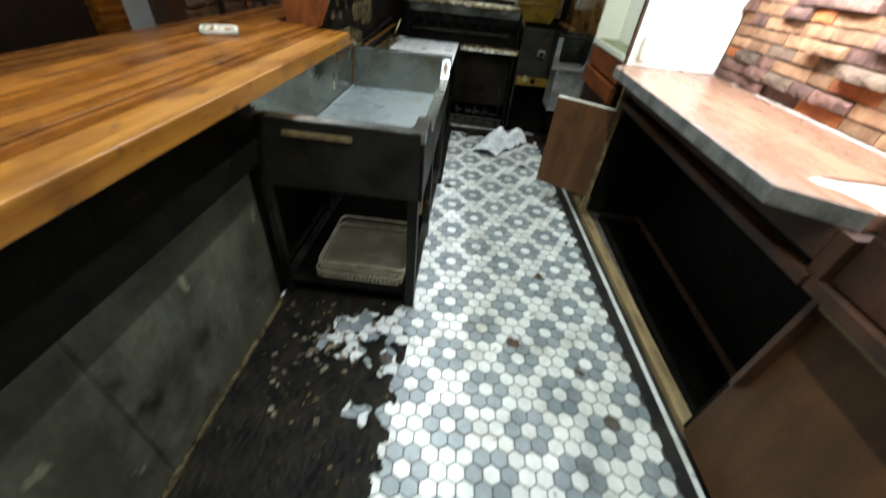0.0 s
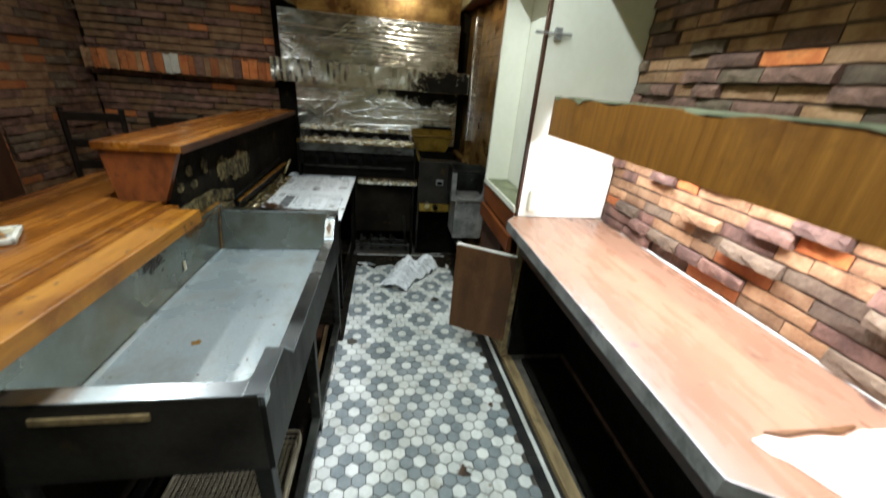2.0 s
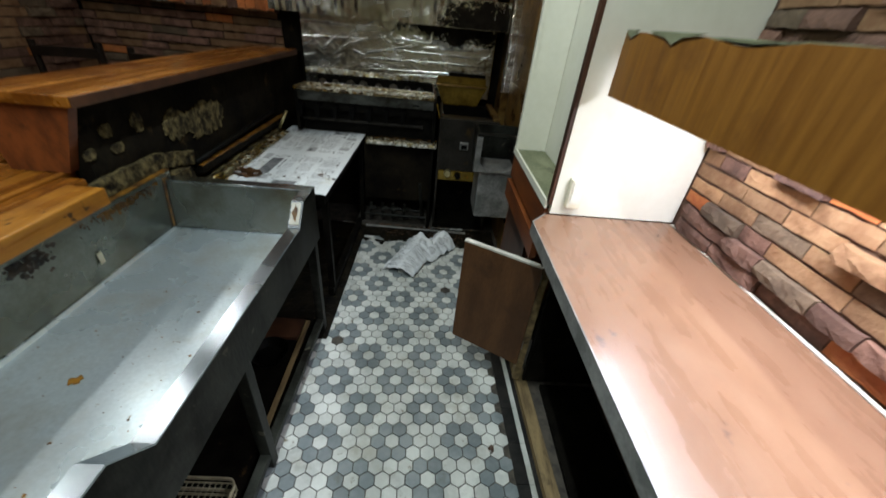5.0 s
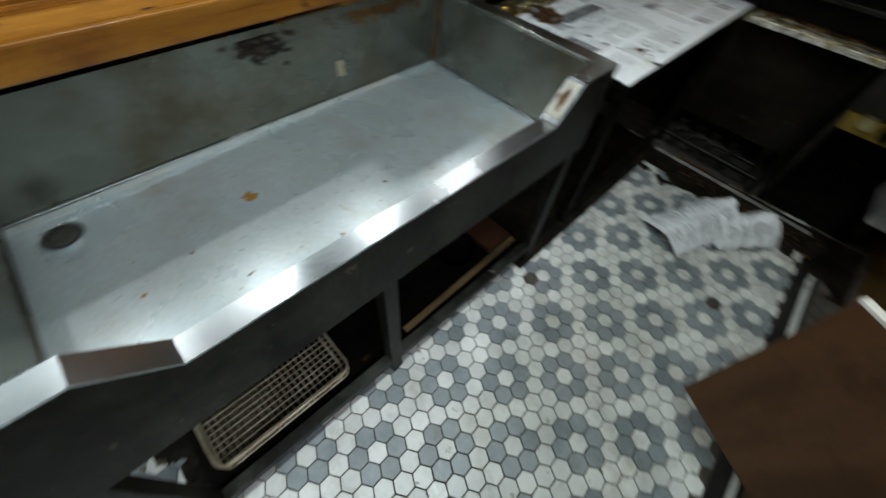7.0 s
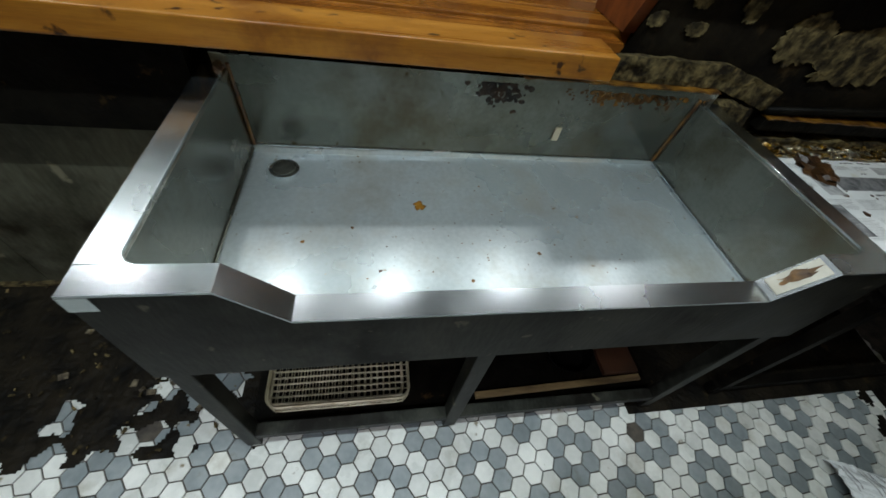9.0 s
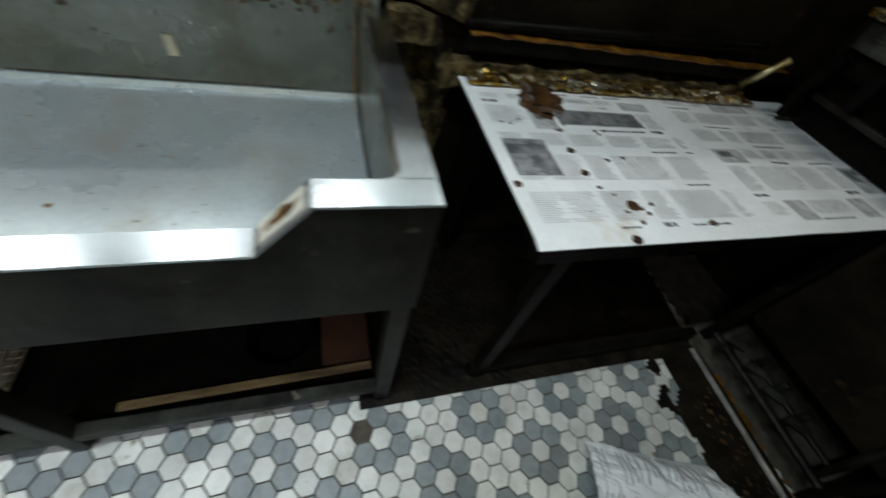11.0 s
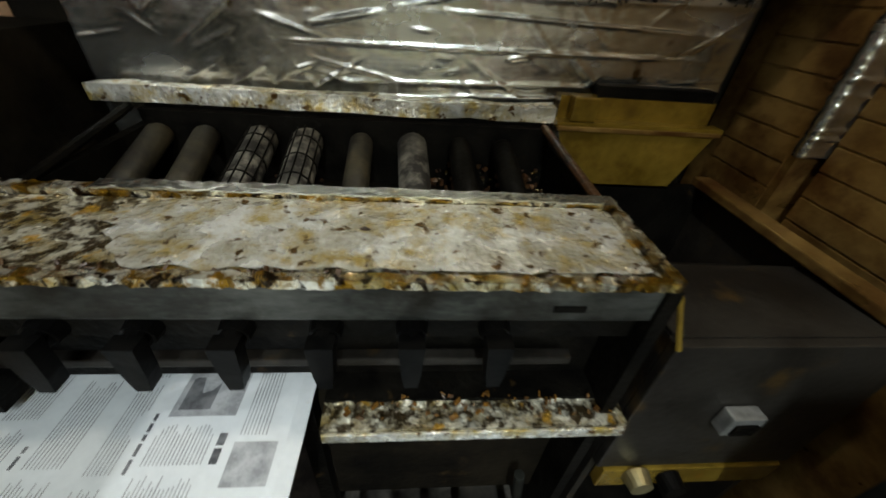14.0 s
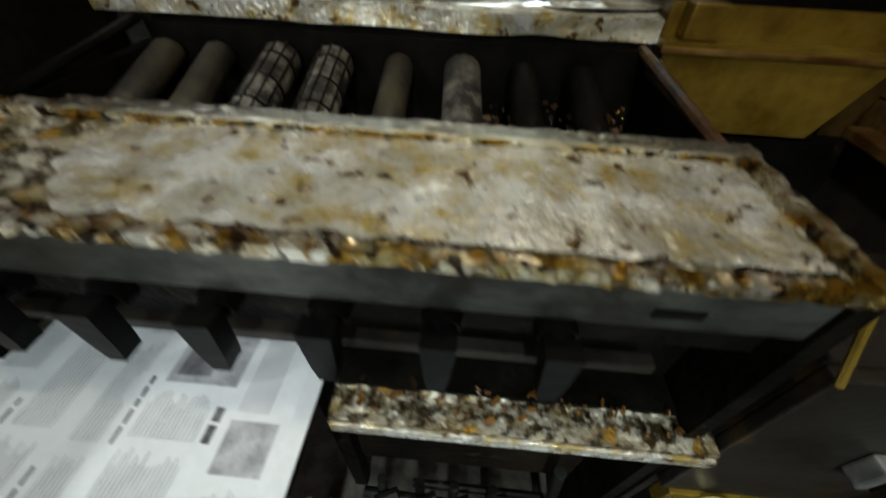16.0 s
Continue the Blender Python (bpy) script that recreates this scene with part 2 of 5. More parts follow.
PALEDIRT = mat("dirty_cream_shards", (0.045, 0.032, 0.015), (0.21, 0.175, 0.11), 0.8, 0, 30, 0.4, 60, (1, 1, 1), (0.03, 0.02, 0.01), spot_cut=(0.46, 0.58), spot_scale=20)
RUSTY = mat("rusty_grease", (0.045, 0.017, 0.003), (0.22, 0.100, 0.011), 0.40, 0, 16, 0.8, 70, (1, 1, 1), (0.015, 0.007, 0.003))
SILL = mat("worn_wood_sill", (0.10, 0.065, 0.028), (0.27, 0.19, 0.085), 0.6, 0, 5, 0.3, 60, (6, 0.8, 6), (0.04, 0.025, 0.014))
STONE = mat("split_face_brick", (0.104, 0.050, 0.033), (0.192, 0.100, 0.068), 0.85, 0, 16, 1.0, 80, (1, 1, 1), (0.075, 0.038, 0.026), vary=0.34, spot_cut=(0.52, 0.70), spot_scale=9)
STONEG = mat("grey_split_brick", (0.082, 0.054, 0.033), (0.150, 0.103, 0.063), 0.85, 0, 14, 1.0, 70, (1, 1, 1), (0.075, 0.042, 0.025), vary=0.30, spot_cut=(0.52, 0.70), spot_scale=9)
STONEY = mat("ochre_split_brick", (0.225, 0.112, 0.050), (0.345, 0.198, 0.098), 0.85, 0, 12, 0.9, 70, (1, 1, 1), (0.15, 0.064, 0.026), vary=0.28, spot_cut=(0.52, 0.70), spot_scale=9)
STONER = mat("orange_red_brick", (0.38, 0.100, 0.024), (0.55, 0.190, 0.050), 0.8, 0, 12, 0.7, 60, (1, 1, 1), (0.20, 0.058, 0.020), vary=0.40, spot_cut=(0.50, 0.70), spot_scale=12)
MORTAR = mat("brown_mortar", (0.06, 0.03, 0.016), (0.11, 0.06, 0.035), 0.95, 0, 20, 0.4)
PAPER = mat("newsprint", (0.66, 0.675, 0.68), (0.76, 0.775, 0.78), 0.7, 0, 6, 0.05, 90, (1, 1, 1), (0.58, 0.55, 0.47), spot_cut=(0.62, 0.74), spot_scale=8)
INK = mat("newspaper_ink", (0.07, 0.07, 0.075), (0.20, 0.20, 0.205), 0.8, 0, 40, 0.0, 120)
INKPALE = mat("grey_newsprint_text", (0.28, 0.28, 0.285), (0.48, 0.48, 0.485), 0.8, 0, 40, 0.0, 200)
KNOB = mat("black_bakelite", (0.0015, 0.0015, 0.0015), (0.004, 0.0035, 0.003), 0.38, 0, 20, 0.15, spec=0.07)
BRASS = mat("worn_brass", (0.45, 0.36, 0.16), (0.66, 0.58, 0.34), 0.35, 0.9, 12, 0.1)
CHROME = mat("wire_basket_zinc", (0.25, 0.215, 0.13), (0.44, 0.40, 0.275), 0.40, 0.3, 12, 0.1, 80, (1, 1, 1), (0.10, 0.06, 0.025), spot_cut=(0.55, 0.72), spot_scale=16)
TUBE = mat("scaled_burner_tube", (0.010, 0.008, 0.004), (0.044, 0.034, 0.016), 0.6, 0.1, 12, 0.4, 70, (1, 1, 1), (0.006, 0.004, 0.002), vary=0.5, spot_cut=(0.44, 0.62), spot_scale=9)
CLAY = mat("pale_ceramic_radiant", (0.045, 0.040, 0.030), (0.19, 0.172, 0.135), 0.75, 0, 14, 0.4, 70, (1, 1, 1), (0.010, 0.007, 0.004), spot_cut=(0.42, 0.58), spot_scale=22)
CEIL = mat("dark_brown_ceiling", (0.022, 0.013, 0.007), (0.04, 0.024, 0.012), 0.8, 0, 4, 0.2)
PALECEIL = mat("pale_painted_ceiling", (0.55, 0.54, 0.48), (0.65, 0.64, 0.58), 0.8, 0, 3, 0.05)
CREAMWALL = mat("yellowed_painted_board", (0.23, 0.20, 0.095), (0.29, 0.255, 0.135), 0.6, 0, 4, 0.1, 40, (1, 1, 1), (0.15, 0.11, 0.045))
GREYDOOR = mat("grey_painted_door", (0.24, 0.25, 0.25), (0.32, 0.33, 0.33), 0.6, 0, 4, 0.1)
SOOT = mat("soot_and_shade_foil", (0.006, 0.005, 0.004), (0.020, 0.017, 0.013), 0.7, 0.0, 8, 0.3, 30, spec=0.12)


# ---- building helpers ----
def box(bm, x0, x1, y0, y1, z0, z1, bevel=0.0, m=None):
    made = bmesh.ops.create_cube(bm, size=1)["verts"]
    for v in made:
        v.co = Vector(((x0 + x1) / 2 + v.co.x * (x1 - x0), (y0 + y1) / 2 + v.co.y * (y1 - y0), (z0 + z1) / 2 + v.co.z * (z1 - z0)))
    if bevel:
        edges = {e for v in made for e in v.link_edges}
        made = bmesh.ops.bevel(bm, geom=list(edges), offset=bevel, segments=2, affect="EDGES", profile=0.6)["verts"]
    if m:
        bmesh.ops.transform(bm, matrix=m, verts=list({v for v in made}))
    return made


def boxes(*rows, bevel=0.0):
    bm = bmesh.new()
    for r in rows:
        box(bm, *r, bevel=bevel)
    return bm


def rod(bm, a, b, r, n=10, r2=None):
    a, b = Vector(a), Vector(b)
    made = bmesh.ops.create_cone(bm, cap_ends=True, segments=n, radius1=r, radius2=r if r2 is None else r2, depth=(b - a).length)["verts"]
    m = Matrix.Translation((a + b) / 2) @ (b - a).to_track_quat("Z", "Y").to_matrix().to_4x4()
    bmesh.ops.transform(bm, matrix=m, verts=made)
    return made


def prism(bm, points, axis, lo, hi):
    """An outline in the plane across axis, drawn out from lo to hi."""
    def at(p, w):
        return {"x": (w, p[0], p[1]), "y": (p[0], w, p[1]), "z": (p[0], p[1], w)}[axis]
    a = [bm.verts.new(at(p, lo)) for p in points]
    b = [bm.verts.new(at(p, hi)) for p in points]
    n = len(points)
    bm.faces.new(a)
    bm.faces.new(b)
    for i in range(n):
        bm.faces.new((a[i], a[(i + 1) % n], b[(i + 1) % n], b[i]))
    bmesh.ops.recalc_face_normals(bm, faces=bm.faces)


def sheet(x0, x1, y0, y1, z, nx, ny, thick, rise):
    """A sheet with thickness whose height over the plane is rise(x, y)."""
    bm = bmesh.new()
    top = [[bm.verts.new((x0 + (x1 - x0) * i / nx, y0 + (y1 - y0) * j / ny, 0)) for i in range(nx + 1)] for j in range(ny + 1)]
    for row in top:
        for v in row:
            v.co.z = z + rise(v.co.x, v.co.y)
    for j in range(ny):
        for i in range(nx):
            bm.faces.new((top[j][i], top[j][i + 1], top[j + 1][i + 1], top[j + 1][i]))
    geo = bmesh.ops.extrude_face_region(bm, geom=list(bm.faces))
    bmesh.ops.translate(bm, vec=(0, 0, -thick), verts=[g for g in geo["geom"] if isinstance(g, bmesh.types.BMVert)])
    bmesh.ops.recalc_face_normals(bm, faces=bm.faces)
    return bm


def part(name, bm, material, parent=None, label="", smooth=False):
    me = bpy.data.meshes.new(name)
    bm.to_mesh(me)
    bm.free()
    me.materials.append(material)
    if smooth:
        for p in me.polygons:
            p.use_smooth = True
    ob = new(name, me)
    if parent:
        ob.parent = parent
        ob.matrix_parent_inverse = Matrix.Translation(-base_of(parent))
    return tagged(ob, label)


def base_of(ob):
    return Vector((0, 0, 0)) if ob.parent else Vector(ob.location)


def thing(name, at, label, category, group="", kind=""):
    ob = new(name)
    ob.empty_display_size = 0.1
    ob.location = at
    return tagged(ob, label, category, group, kind)


def structure(name, bm, material, label, category="", smooth=False):
    return tagged(part(name, bm, material, None, label, smooth), category=category or name.split("_")[0], kind="structure")


def wob(x, y, k, s):
    return noise.noise(Vector((x * k, y * k, s)))


# ---- large structure ----
TILT = -0.045  # the floor's border leans this much against the sink


def edge_x(y):
    return 0.905 + TILT * y


floor = structure("floor", boxes((-2.40, 1.6, -2.3, 3.3, -0.06, 0.0)), GROUT, "dirty dark grout bed under hexagonal floor tiles", "floor")
structure("wall_right", boxes((1.32, 1.44, -2.2, 3.3, 0.0, 2.75)), MORTAR, "brown mortar wall faced with split stone bricks", "wall")
structure("wall_far", boxes((-2.32, 1.32, 3.10, 3.22, 0.0, 2.75)), CHAR, "dark sooty wall behind the cooking range", "wall")
structure("wall_left", boxes((-2.32, -2.20, 1.87, 3.10, 0.0, 2.75), (-2.32, -2.20, -2.2, 1.49, 0.0, 2.75), (-2.32, -2.20, 1.49, 1.87, 2.1, 2.75)), MORTAR, "dark brick wall of the dining side", "wall")
structure("wall_near", boxes((-2.32, 1.44, -2.32, -2.2, 0.0, 2.75)), CREAMWALL, "plain wall closing the room", "wall")
structure("ceiling", boxes((-2.32, 1.44, -2.32, 3.22, 2.75, 2.85)), CREAMWALL, "yellowed painted ceiling", "ceiling")
# dropped ceilings on both sides of the working aisle
structure("soffit_right", boxes((0.875, 1.318, -2.19, 3.09, 2.065, 2.085)), REDWOOD, "dark red wood underside of a dropped ceiling", "soffit")
structure("soffit_right_face", boxes((0.865, 0.885, -2.19, 3.09, 2.055, 2.74)), CREAMWALL, "yellowed board face of a dropped ceiling", "soffit")
structure("soffit_left", boxes((-0.95, -0.215, -2.19, 1.49, 2.085, 2.105)), CEIL, "dark brown underside of a dropped ceiling", "soffit")
structure("soffit_left_face", boxes((-0.225, -0.205, -2.19, 1.49, 2.075, 2.74)), CREAMWALL, "yellowed board face of a dropped ceiling", "soffit")
structure("beam_left", boxes((-0.99, -0.87, -2.19, 2.30, 1.98, 2.16), bevel=0.004), CEIL, "dark brown boxed beam over the bar", "beam")
structure("ceiling_dining", boxes((-2.19, -0.96, -2.19, 3.09, 2.50, 2.52)), PALECEIL, "pale painted ceiling over the dining side", "ceiling")
# the wall that carries the raised ledge, black with soot on the kitchen side
structure("wall_bar", boxes((-0.74, -0.60, 0.98, 3.09, 0.0, 1.125)), CHAR, "soot-blackened low wall behind the cooking line", "wall")
structure("wall_bar_low", boxes((-0.70, -0.60, -2.19, 0.98, 0.0, 0.655)), CHAR, "sooty low wall under the bar", "wall")

# extraction hood over the range
hood = thing("extraction_hood", (0.25, 1.5, 1.945), "brushed stainless steel extraction hood above the range", "hood")
part("front_panel", boxes((-0.50, 0.862, 1.50, 1.515, 1.965, 2.74)), HOOD, hood)
part("front_lip", boxes((-0.50, 0.862, 1.488, 1.53, 1.945, 1.975), bevel=0.006), HOOD, hood)
part("side_panel", boxes((-0.52, -0.503, 1.50, 3.05, 1.965, 2.74)), HOOD, hood)
part("side_lip", boxes((-0.54, -0.50, 1.54, 3.05, 1.945, 1.972), bevel=0.005), HOOD, hood)
# Golden colour stands in for lamplight on the hood's inner back.
part("back_panel", boxes((-0.50, 0.862, 3.035, 3.05, 1.93, 2.74)), SIDEFOIL, hood, "golden-brown inner back, hood light painted into the colour")
bm = bmesh.new()
for i in range(9):
    y0 = 1.75 + i * 0.13
    prism(bm, [(y0, 2.34), (y0 + 0.12, 2.40), (y0 + 0.12, 2.42), (y0, 2.36)], "x", -0.48, 0.86)
part("grease_filter", bm, STEEL, hood, "dull greasy filter slats inside the hood")
part("wall_cladding", boxes((0.852, 0.8645, 0.70, 1.485, 2.07, 2.74)), SIDEFOIL, hood, "greasy brown sheet beside the hood front")

# dining side, seen past the bar
structure("trim_door_post", boxes((-2.195, -2.12, 1.30, 1.50, 0.0, 2.45), bevel=0.01), BARWOOD, "orange-brown wooden door post", "door frame")
structure("trim_door_jamb", boxes((-2.195, -2.10, 1.862, 2.045, 0.0, 2.45), bevel=0.01), DARKWOOD, "dark red-stained wooden door post", "door frame")
# Added board paints the unlit stretch of wall black.
structure("trim_panelling", boxes((-2.199, -2.185, -2.1, 1.298, 0.0, 2.49)), SHADEWOOD, "near-black board added to keep the dining side wall dark", "panelling")
door = structure("door_1", boxes((-2.27, -2.24, 1.495, 1.865, 0.0, 2.09)), GREYDOOR, "plain grey panelled door at the dining side", "door")
for za, zb in ((0.03, 0.36), (0.365, 0.86), (0.865, 1.355), (1.36, 1.85)):
    part("panel", boxes((-2.239, -2.230, 1.505, 1.855, za, zb), bevel=0.003), GREYDOOR, door)
# foil behind the range
def foil_panel(name, x0, x1, z0, z1, y, material, seed, label, amp=0.010, n=190, parent=None, ribs=0.0):
    bm = bmesh.new()
    nx, nz = n, max(10, int((z1 - z0) / 0.0035))
    rng = random.Random(seed)
    creases = []
    for k in range(int(90 * max(1, (z1 - z0) / 0.5))):
        flat = rng.random() < 0.16
        creases.append((rng.uniform(x0, x1), rng.uniform(z0, z1), rng.uniform(-0.04, 0.04) if flat else rng.uniform(-1.2, 1.2), rng.uniform(0.003, 0.006),
                        rng.uniform(0.15, 0.5) * amp, rng.uniform(0.2, 0.7) if flat else rng.uniform(0.02, 0.12)))
    rows = []
    for j in range(nz + 1):
        row = []
        for i in range(nx + 1):
            x, z = x0 + (x1 - x0) * i / nx, z0 + (z1 - z0) * j / nz
            d = amp * 0.12 * wob(x * 0.5 + seed, z * 1.5, 3, seed) + sum(h * math.exp(-min(30, ((z - cz - sl * (x - cx)) / wd) ** 2)) * max(0, 1 - ((x - cx) / ln) ** 2) for cx, cz, sl, wd, h, ln in creases)
            d += amp * 0.20 * abs(wob(x, z, 15, seed + 1)) + amp * 0.12 * abs(wob(x, z, 34, seed + 2)) + amp * 0.06 * abs(wob(x, z, 80, seed + 4))
            d += ribs * math.sin(z * 170 + 1.5 * wob(x, z, 3, seed)) * min(1, max(0, (x + 0.15) * 6))
            row.append(bm.verts.new((x, y - d - 0.004, z)))
        rows.append(row)
    for j in range(nz):
        for i in range(nx):
            bm.faces.new((rows[j][i], rows[j][i + 1], rows[j + 1][i + 1], rows[j + 1][i]))
    geo = bmesh.ops.extrude_face_region(bm, geom=list(bm.faces))
    bmesh.ops.translate(bm, vec=(0, 0.02, 0), verts=[g for g in geo["geom"] if isinstance(g, bmesh.types.BMVert)])
    bmesh.ops.recalc_face_normals(bm, faces=bm.faces)
    return part(name, bm, material, parent, label, smooth=True)


splash = thing("foil_backsplash", (0.15, 3.0, 0.9), "crinkled kitchen foil on the wall behind the range, partly sooty", "backsplash")
foil_panel("lower_sheet", -0.56, 0.90, 0.90, 1.40, 3.03, FOIL, 3, "", parent=splash)
foil_panel("upper_sheet", -0.66, 0.87, 1.55, 1.93, 3.02, FOIL, 8, "", parent=splash, ribs=0.0016)
bm = boxes((-0.70, 0.95, 2.83, 3.0, 1.385, 1.555))
bmesh.ops.subdivide_edges(bm, edges=list(bm.edges), cuts=70, use_grid_fill=True)
for v in bm.verts:
    v.co += Vector((0, wob(v.co.x * 3, v.co.z, 9, 1) * 0.006 + 0.004 * wob(v.co.x, v.co.z * 0.08, 45, 2), wob(v.co.x * 2, v.co.y, 7, 5) * 0.006))
part("boxed_shelf", bm, FOIL, splash, "foil-wrapped boxed shelf")
def soot(x0, x1, z0, z1, y, cx, cz, rx, rz, seed):
    bm, cache, step = bmesh.new(), {}, 0.005

    rag = random.Random(seed)

    def keep(x, z):
        return 0.75 - ((x - cx) / rx) ** 2 - ((z - cz) / rz) ** 2 + wob(x, z, 9, seed) * 0.5 + wob(x, z, 40, seed) * 0.4 + rag.uniform(-0.35, 0.35)

    def vert(i, j):
        if (i, j) not in cache:
            cache[(i, j)] = bm.verts.new((x0 + i * step, y, z0 + j * step))
        return cache[(i, j)]
    for i in range(int((x1 - x0) / step)):
        for j in range(int((z1 - z0) / step)):
            if keep(x0 + i * step, z0 + j * step) > 0:
                bm.faces.new((vert(i, j), vert(i + 1, j), vert(i + 1, j + 1), vert(i, j + 1)))
    return bm


part("soot_stain", soot(0.25, 0.945, 1.387, 1.552, 2.8185, 0.80, 1.43, 0.34, 0.15, 4), SOOT, splash, "black soot and painted shade on the foil")
# Soot on the lower sheet, with the boxed shelf's shade painted in.
part("soot_stain", soot(0.02, 0.895, 1.18, 1.384, 3.012, 0.62, 1.40, 0.46, 0.15, 6), SOOT, splash, "black soot and painted shade on the foil")
foil_panel("column_sheet", 0.955, 1.15, 1.0, 1.98, 2.80, FOIL, 12, "", 0.010, 8, splash)
bm = bmesh.new()
box(bm, -0.53, 0.47, 2.948, 2.99, 1.0, 1.034)
bmesh.ops.subdivide_edges(bm, edges=list(bm.edges), cuts=14, use_grid_fill=True)
for v in bm.verts:
    v.co.z += wob(v.co.x, v.co.y, 16, 2) * 0.008
    v.co.y += wob(v.co.x, v.co.z, 13, 6) * 0.008
part("ledge", bm, TRAYFOIL, splash, "greasy foil-wrapped ledge")
structure("wall_column", boxes((0.97, 1.318, 2.81, 3.09, 0.0, 2.05)), SIDEFOIL, "dark boxed column beside the range", "column")
structure("wall_side_panel", boxes((1.02, 1.315, 1.62, 2.79, 0.0, 2.05)), SIDEFOIL, "greasy brown lined wall beside the fryer", "wall")
side_wall = bpy.data.objects["wall_side_panel"]
for k in range(20):
    z = 0.80 + k * 0.058
    bm = bmesh.new()
    prism(bm, [(1.021, z), (1.017, z + 0.003), (1.0185, z + 0.054), (1.021, z + 0.056)], "y", 1.63, 2.79)
    part("board", bm, SIDEFOIL, side_wall)
column = bpy.data.objects["wall_column"]
for k in range(20):
    z = 0.80 + k * 0.058
    bm = bmesh.new()
    prism(bm, [(0.971, z), (0.967, z + 0.003), (0.9685, z + 0.054), (0.971, z + 0.056)], "y", 2.83, 3.02)
    part("board", bm, SIDEFOIL, column)

# ---- bar ----
bar = thing("bar_counter", (-0.8, -0.6, 0.0), "varnished orange wooden bar counter with a worn front plank", "bar counter")
part("front_plank", boxes((-0.585, -0.478, -2.1, 0.865, 0.872, 0.924), bevel=0.004), EDGEWOOD, bar, "worn pale front plank")
for i, (xa, xb, dz) in enumerate(((-0.655, -0.587, -0.006), (-0.77, -0.657, 0.0), (-0.90, -0.772, 0.001), (-1.03, -0.902, 0.0), (-1.17, -1.032, 0.001))):
    part("plank", boxes((xa, xb, -2.1, 2.6 if xb < -0.85 else (0.985 if i else 0.93), 0.878, 0.922 + dz), bevel=0.002), BARWOOD, bar)
part("apron", boxes((-0.56, -0.53, -2.1, -0.015, 0.66, 0.871), (-0.625, -0.605, -0.014, 0.86, 0.66, 0.871)), BLACK, bar, "black sooty apron board")
rng = random.Random(77)
bm = bmesh.new()
for k in range(20):
    y, r = rng.uniform(-2.0, 0.85), rng.uniform(0.002, 0.009)
    x = rng.uniform(-0.572, -0.492)
    bm.faces.new([bm.verts.new((x + math.cos(q) * r * rng.uniform(0.3, 0.8), y + math.sin(q) * r * rng.uniform(0.6, 1.9), 0.9246)) for q in [math.tau * n / 8 for n in range(8)]])
tagged(part("dent", bm, BURNT, bar, "dark dents and burns in the worn plank"), kind="stuff")
part("bar_front", boxes((-1.10, -1.06, -2.1, 0.98, 0.0, 0.877)), DARKWOOD, bar)
panel = thing("metal_panel", (-0.59, -1.0, 0.0), "stained grey sheet metal panel below the bar", "panel")
for i, (ya, yb) in enumerate(((-2.1, -1.43), (-1.427, -0.73), (-0.727, -0.03))):
    part("sheet", boxes((-0.598, -0.585, ya, yb, 0.0, 0.658), bevel=0.002), PANEL, panel)
part("base_strip", boxes((-0.584, -0.57, -2.1, -0.03, 0.0, 0.02)), PLASTER, panel)
ledge = thing("raised_ledge", (-0.68, 0.9, 0.92), "raised wooden bar ledge with a red boxed end", "ledge")
part("ledge_top", boxes((-0.845, -0.535, 0.925, 2.80, 1.128, 1.160), bevel=0.004), BARWOOD, ledge)
bm = bmesh.new()
prism(bm, [(-0.838, 1.126), (-0.560, 1.126), (-0.640, 0.924), (-0.812, 0.924)], "y", 0.945, 0.976)
part("end_board", bm, REDWOOD, ledge, "red-stained end board")
part("front_edge", boxes((-0.5345, -0.5285, 0.93, 2.80, 1.127, 1.157), bevel=0.002), DARKWOOD, ledge, "dark sooty front edge")
part("back_board", boxes((-0.80, -0.745, 0.978, 2.80, 0.6, 1.126)), REDWOOD, ledge)

# charred clutter and flaking plaster on the low wall
plast = thing("flaking_plaster", (-0.6, 1.6, 0.85), "flaking stained plaster patch on the sooty wall", "plaster")
for sd, (ya, yb, za, zb) in enumerate(((1.46, 1.82, 0.86, 1.02), (1.34, 1.50, 0.90, 1.03), (1.05, 1.10, 1.00, 1.05), (1.07, 1.13, 0.945, 0.975), (0.96, 1.01, 0.955, 0.99), (1.19, 1.25, 0.98, 1.06), (1.26, 1.46, 0.22, 0.80))):
    bm = bmesh.new()
    ring = []
    rng = random.Random(sd)
    cy, cz, ry, rz = (ya + yb) / 2, (za + zb) / 2, (yb - ya) / 2, (zb - za) / 2
    for i in range(72):
        a = math.tau * i / 72
        k = 0.9 + 0.28 * wob(math.cos(a), math.sin(a), 2.2, 4) + 0.16 * wob(math.cos(a), math.sin(a), 9, 5) + rng.uniform(-0.06, 0.06)
        ring.append((cy + math.cos(a) * ry * k, cz + math.sin(a) * rz * k))
    prism(bm, ring, "x", -0.599, -0.594)
    bmesh.ops.triangulate(bm, faces=bm.faces)
    bmesh.ops.subdivide_edges(bm, edges=[e for e in bm.edges if e.calc_length() > 0.03], cuts=3)
    for v in bm.verts:
        v.co += Vector((abs(wob(v.co.y, v.co.z, 18, sd)) * 0.006, wob(v.co.y, v.co.z, 25, 3) * 0.008, wob(v.co.y, v.co.z, 25, 6) * 0.008))
    part("plaster_patch", bm, PLASTER, plast)
sillw = thing("wall_shelf_strip", (-0.57, 1.3, 0.8), "mortar-covered grey strip behind sink and table", "strip")
bm = sheet(-0.60, -0.555, 1.27, 2.38, 0.80, 5, 40, 0.06, lambda x, y: wob(x, y, 18, 1) * 0.018 - (0.09 if y > 1.4 else 0))
part("strip_body", bm, PLASTER, sillw)
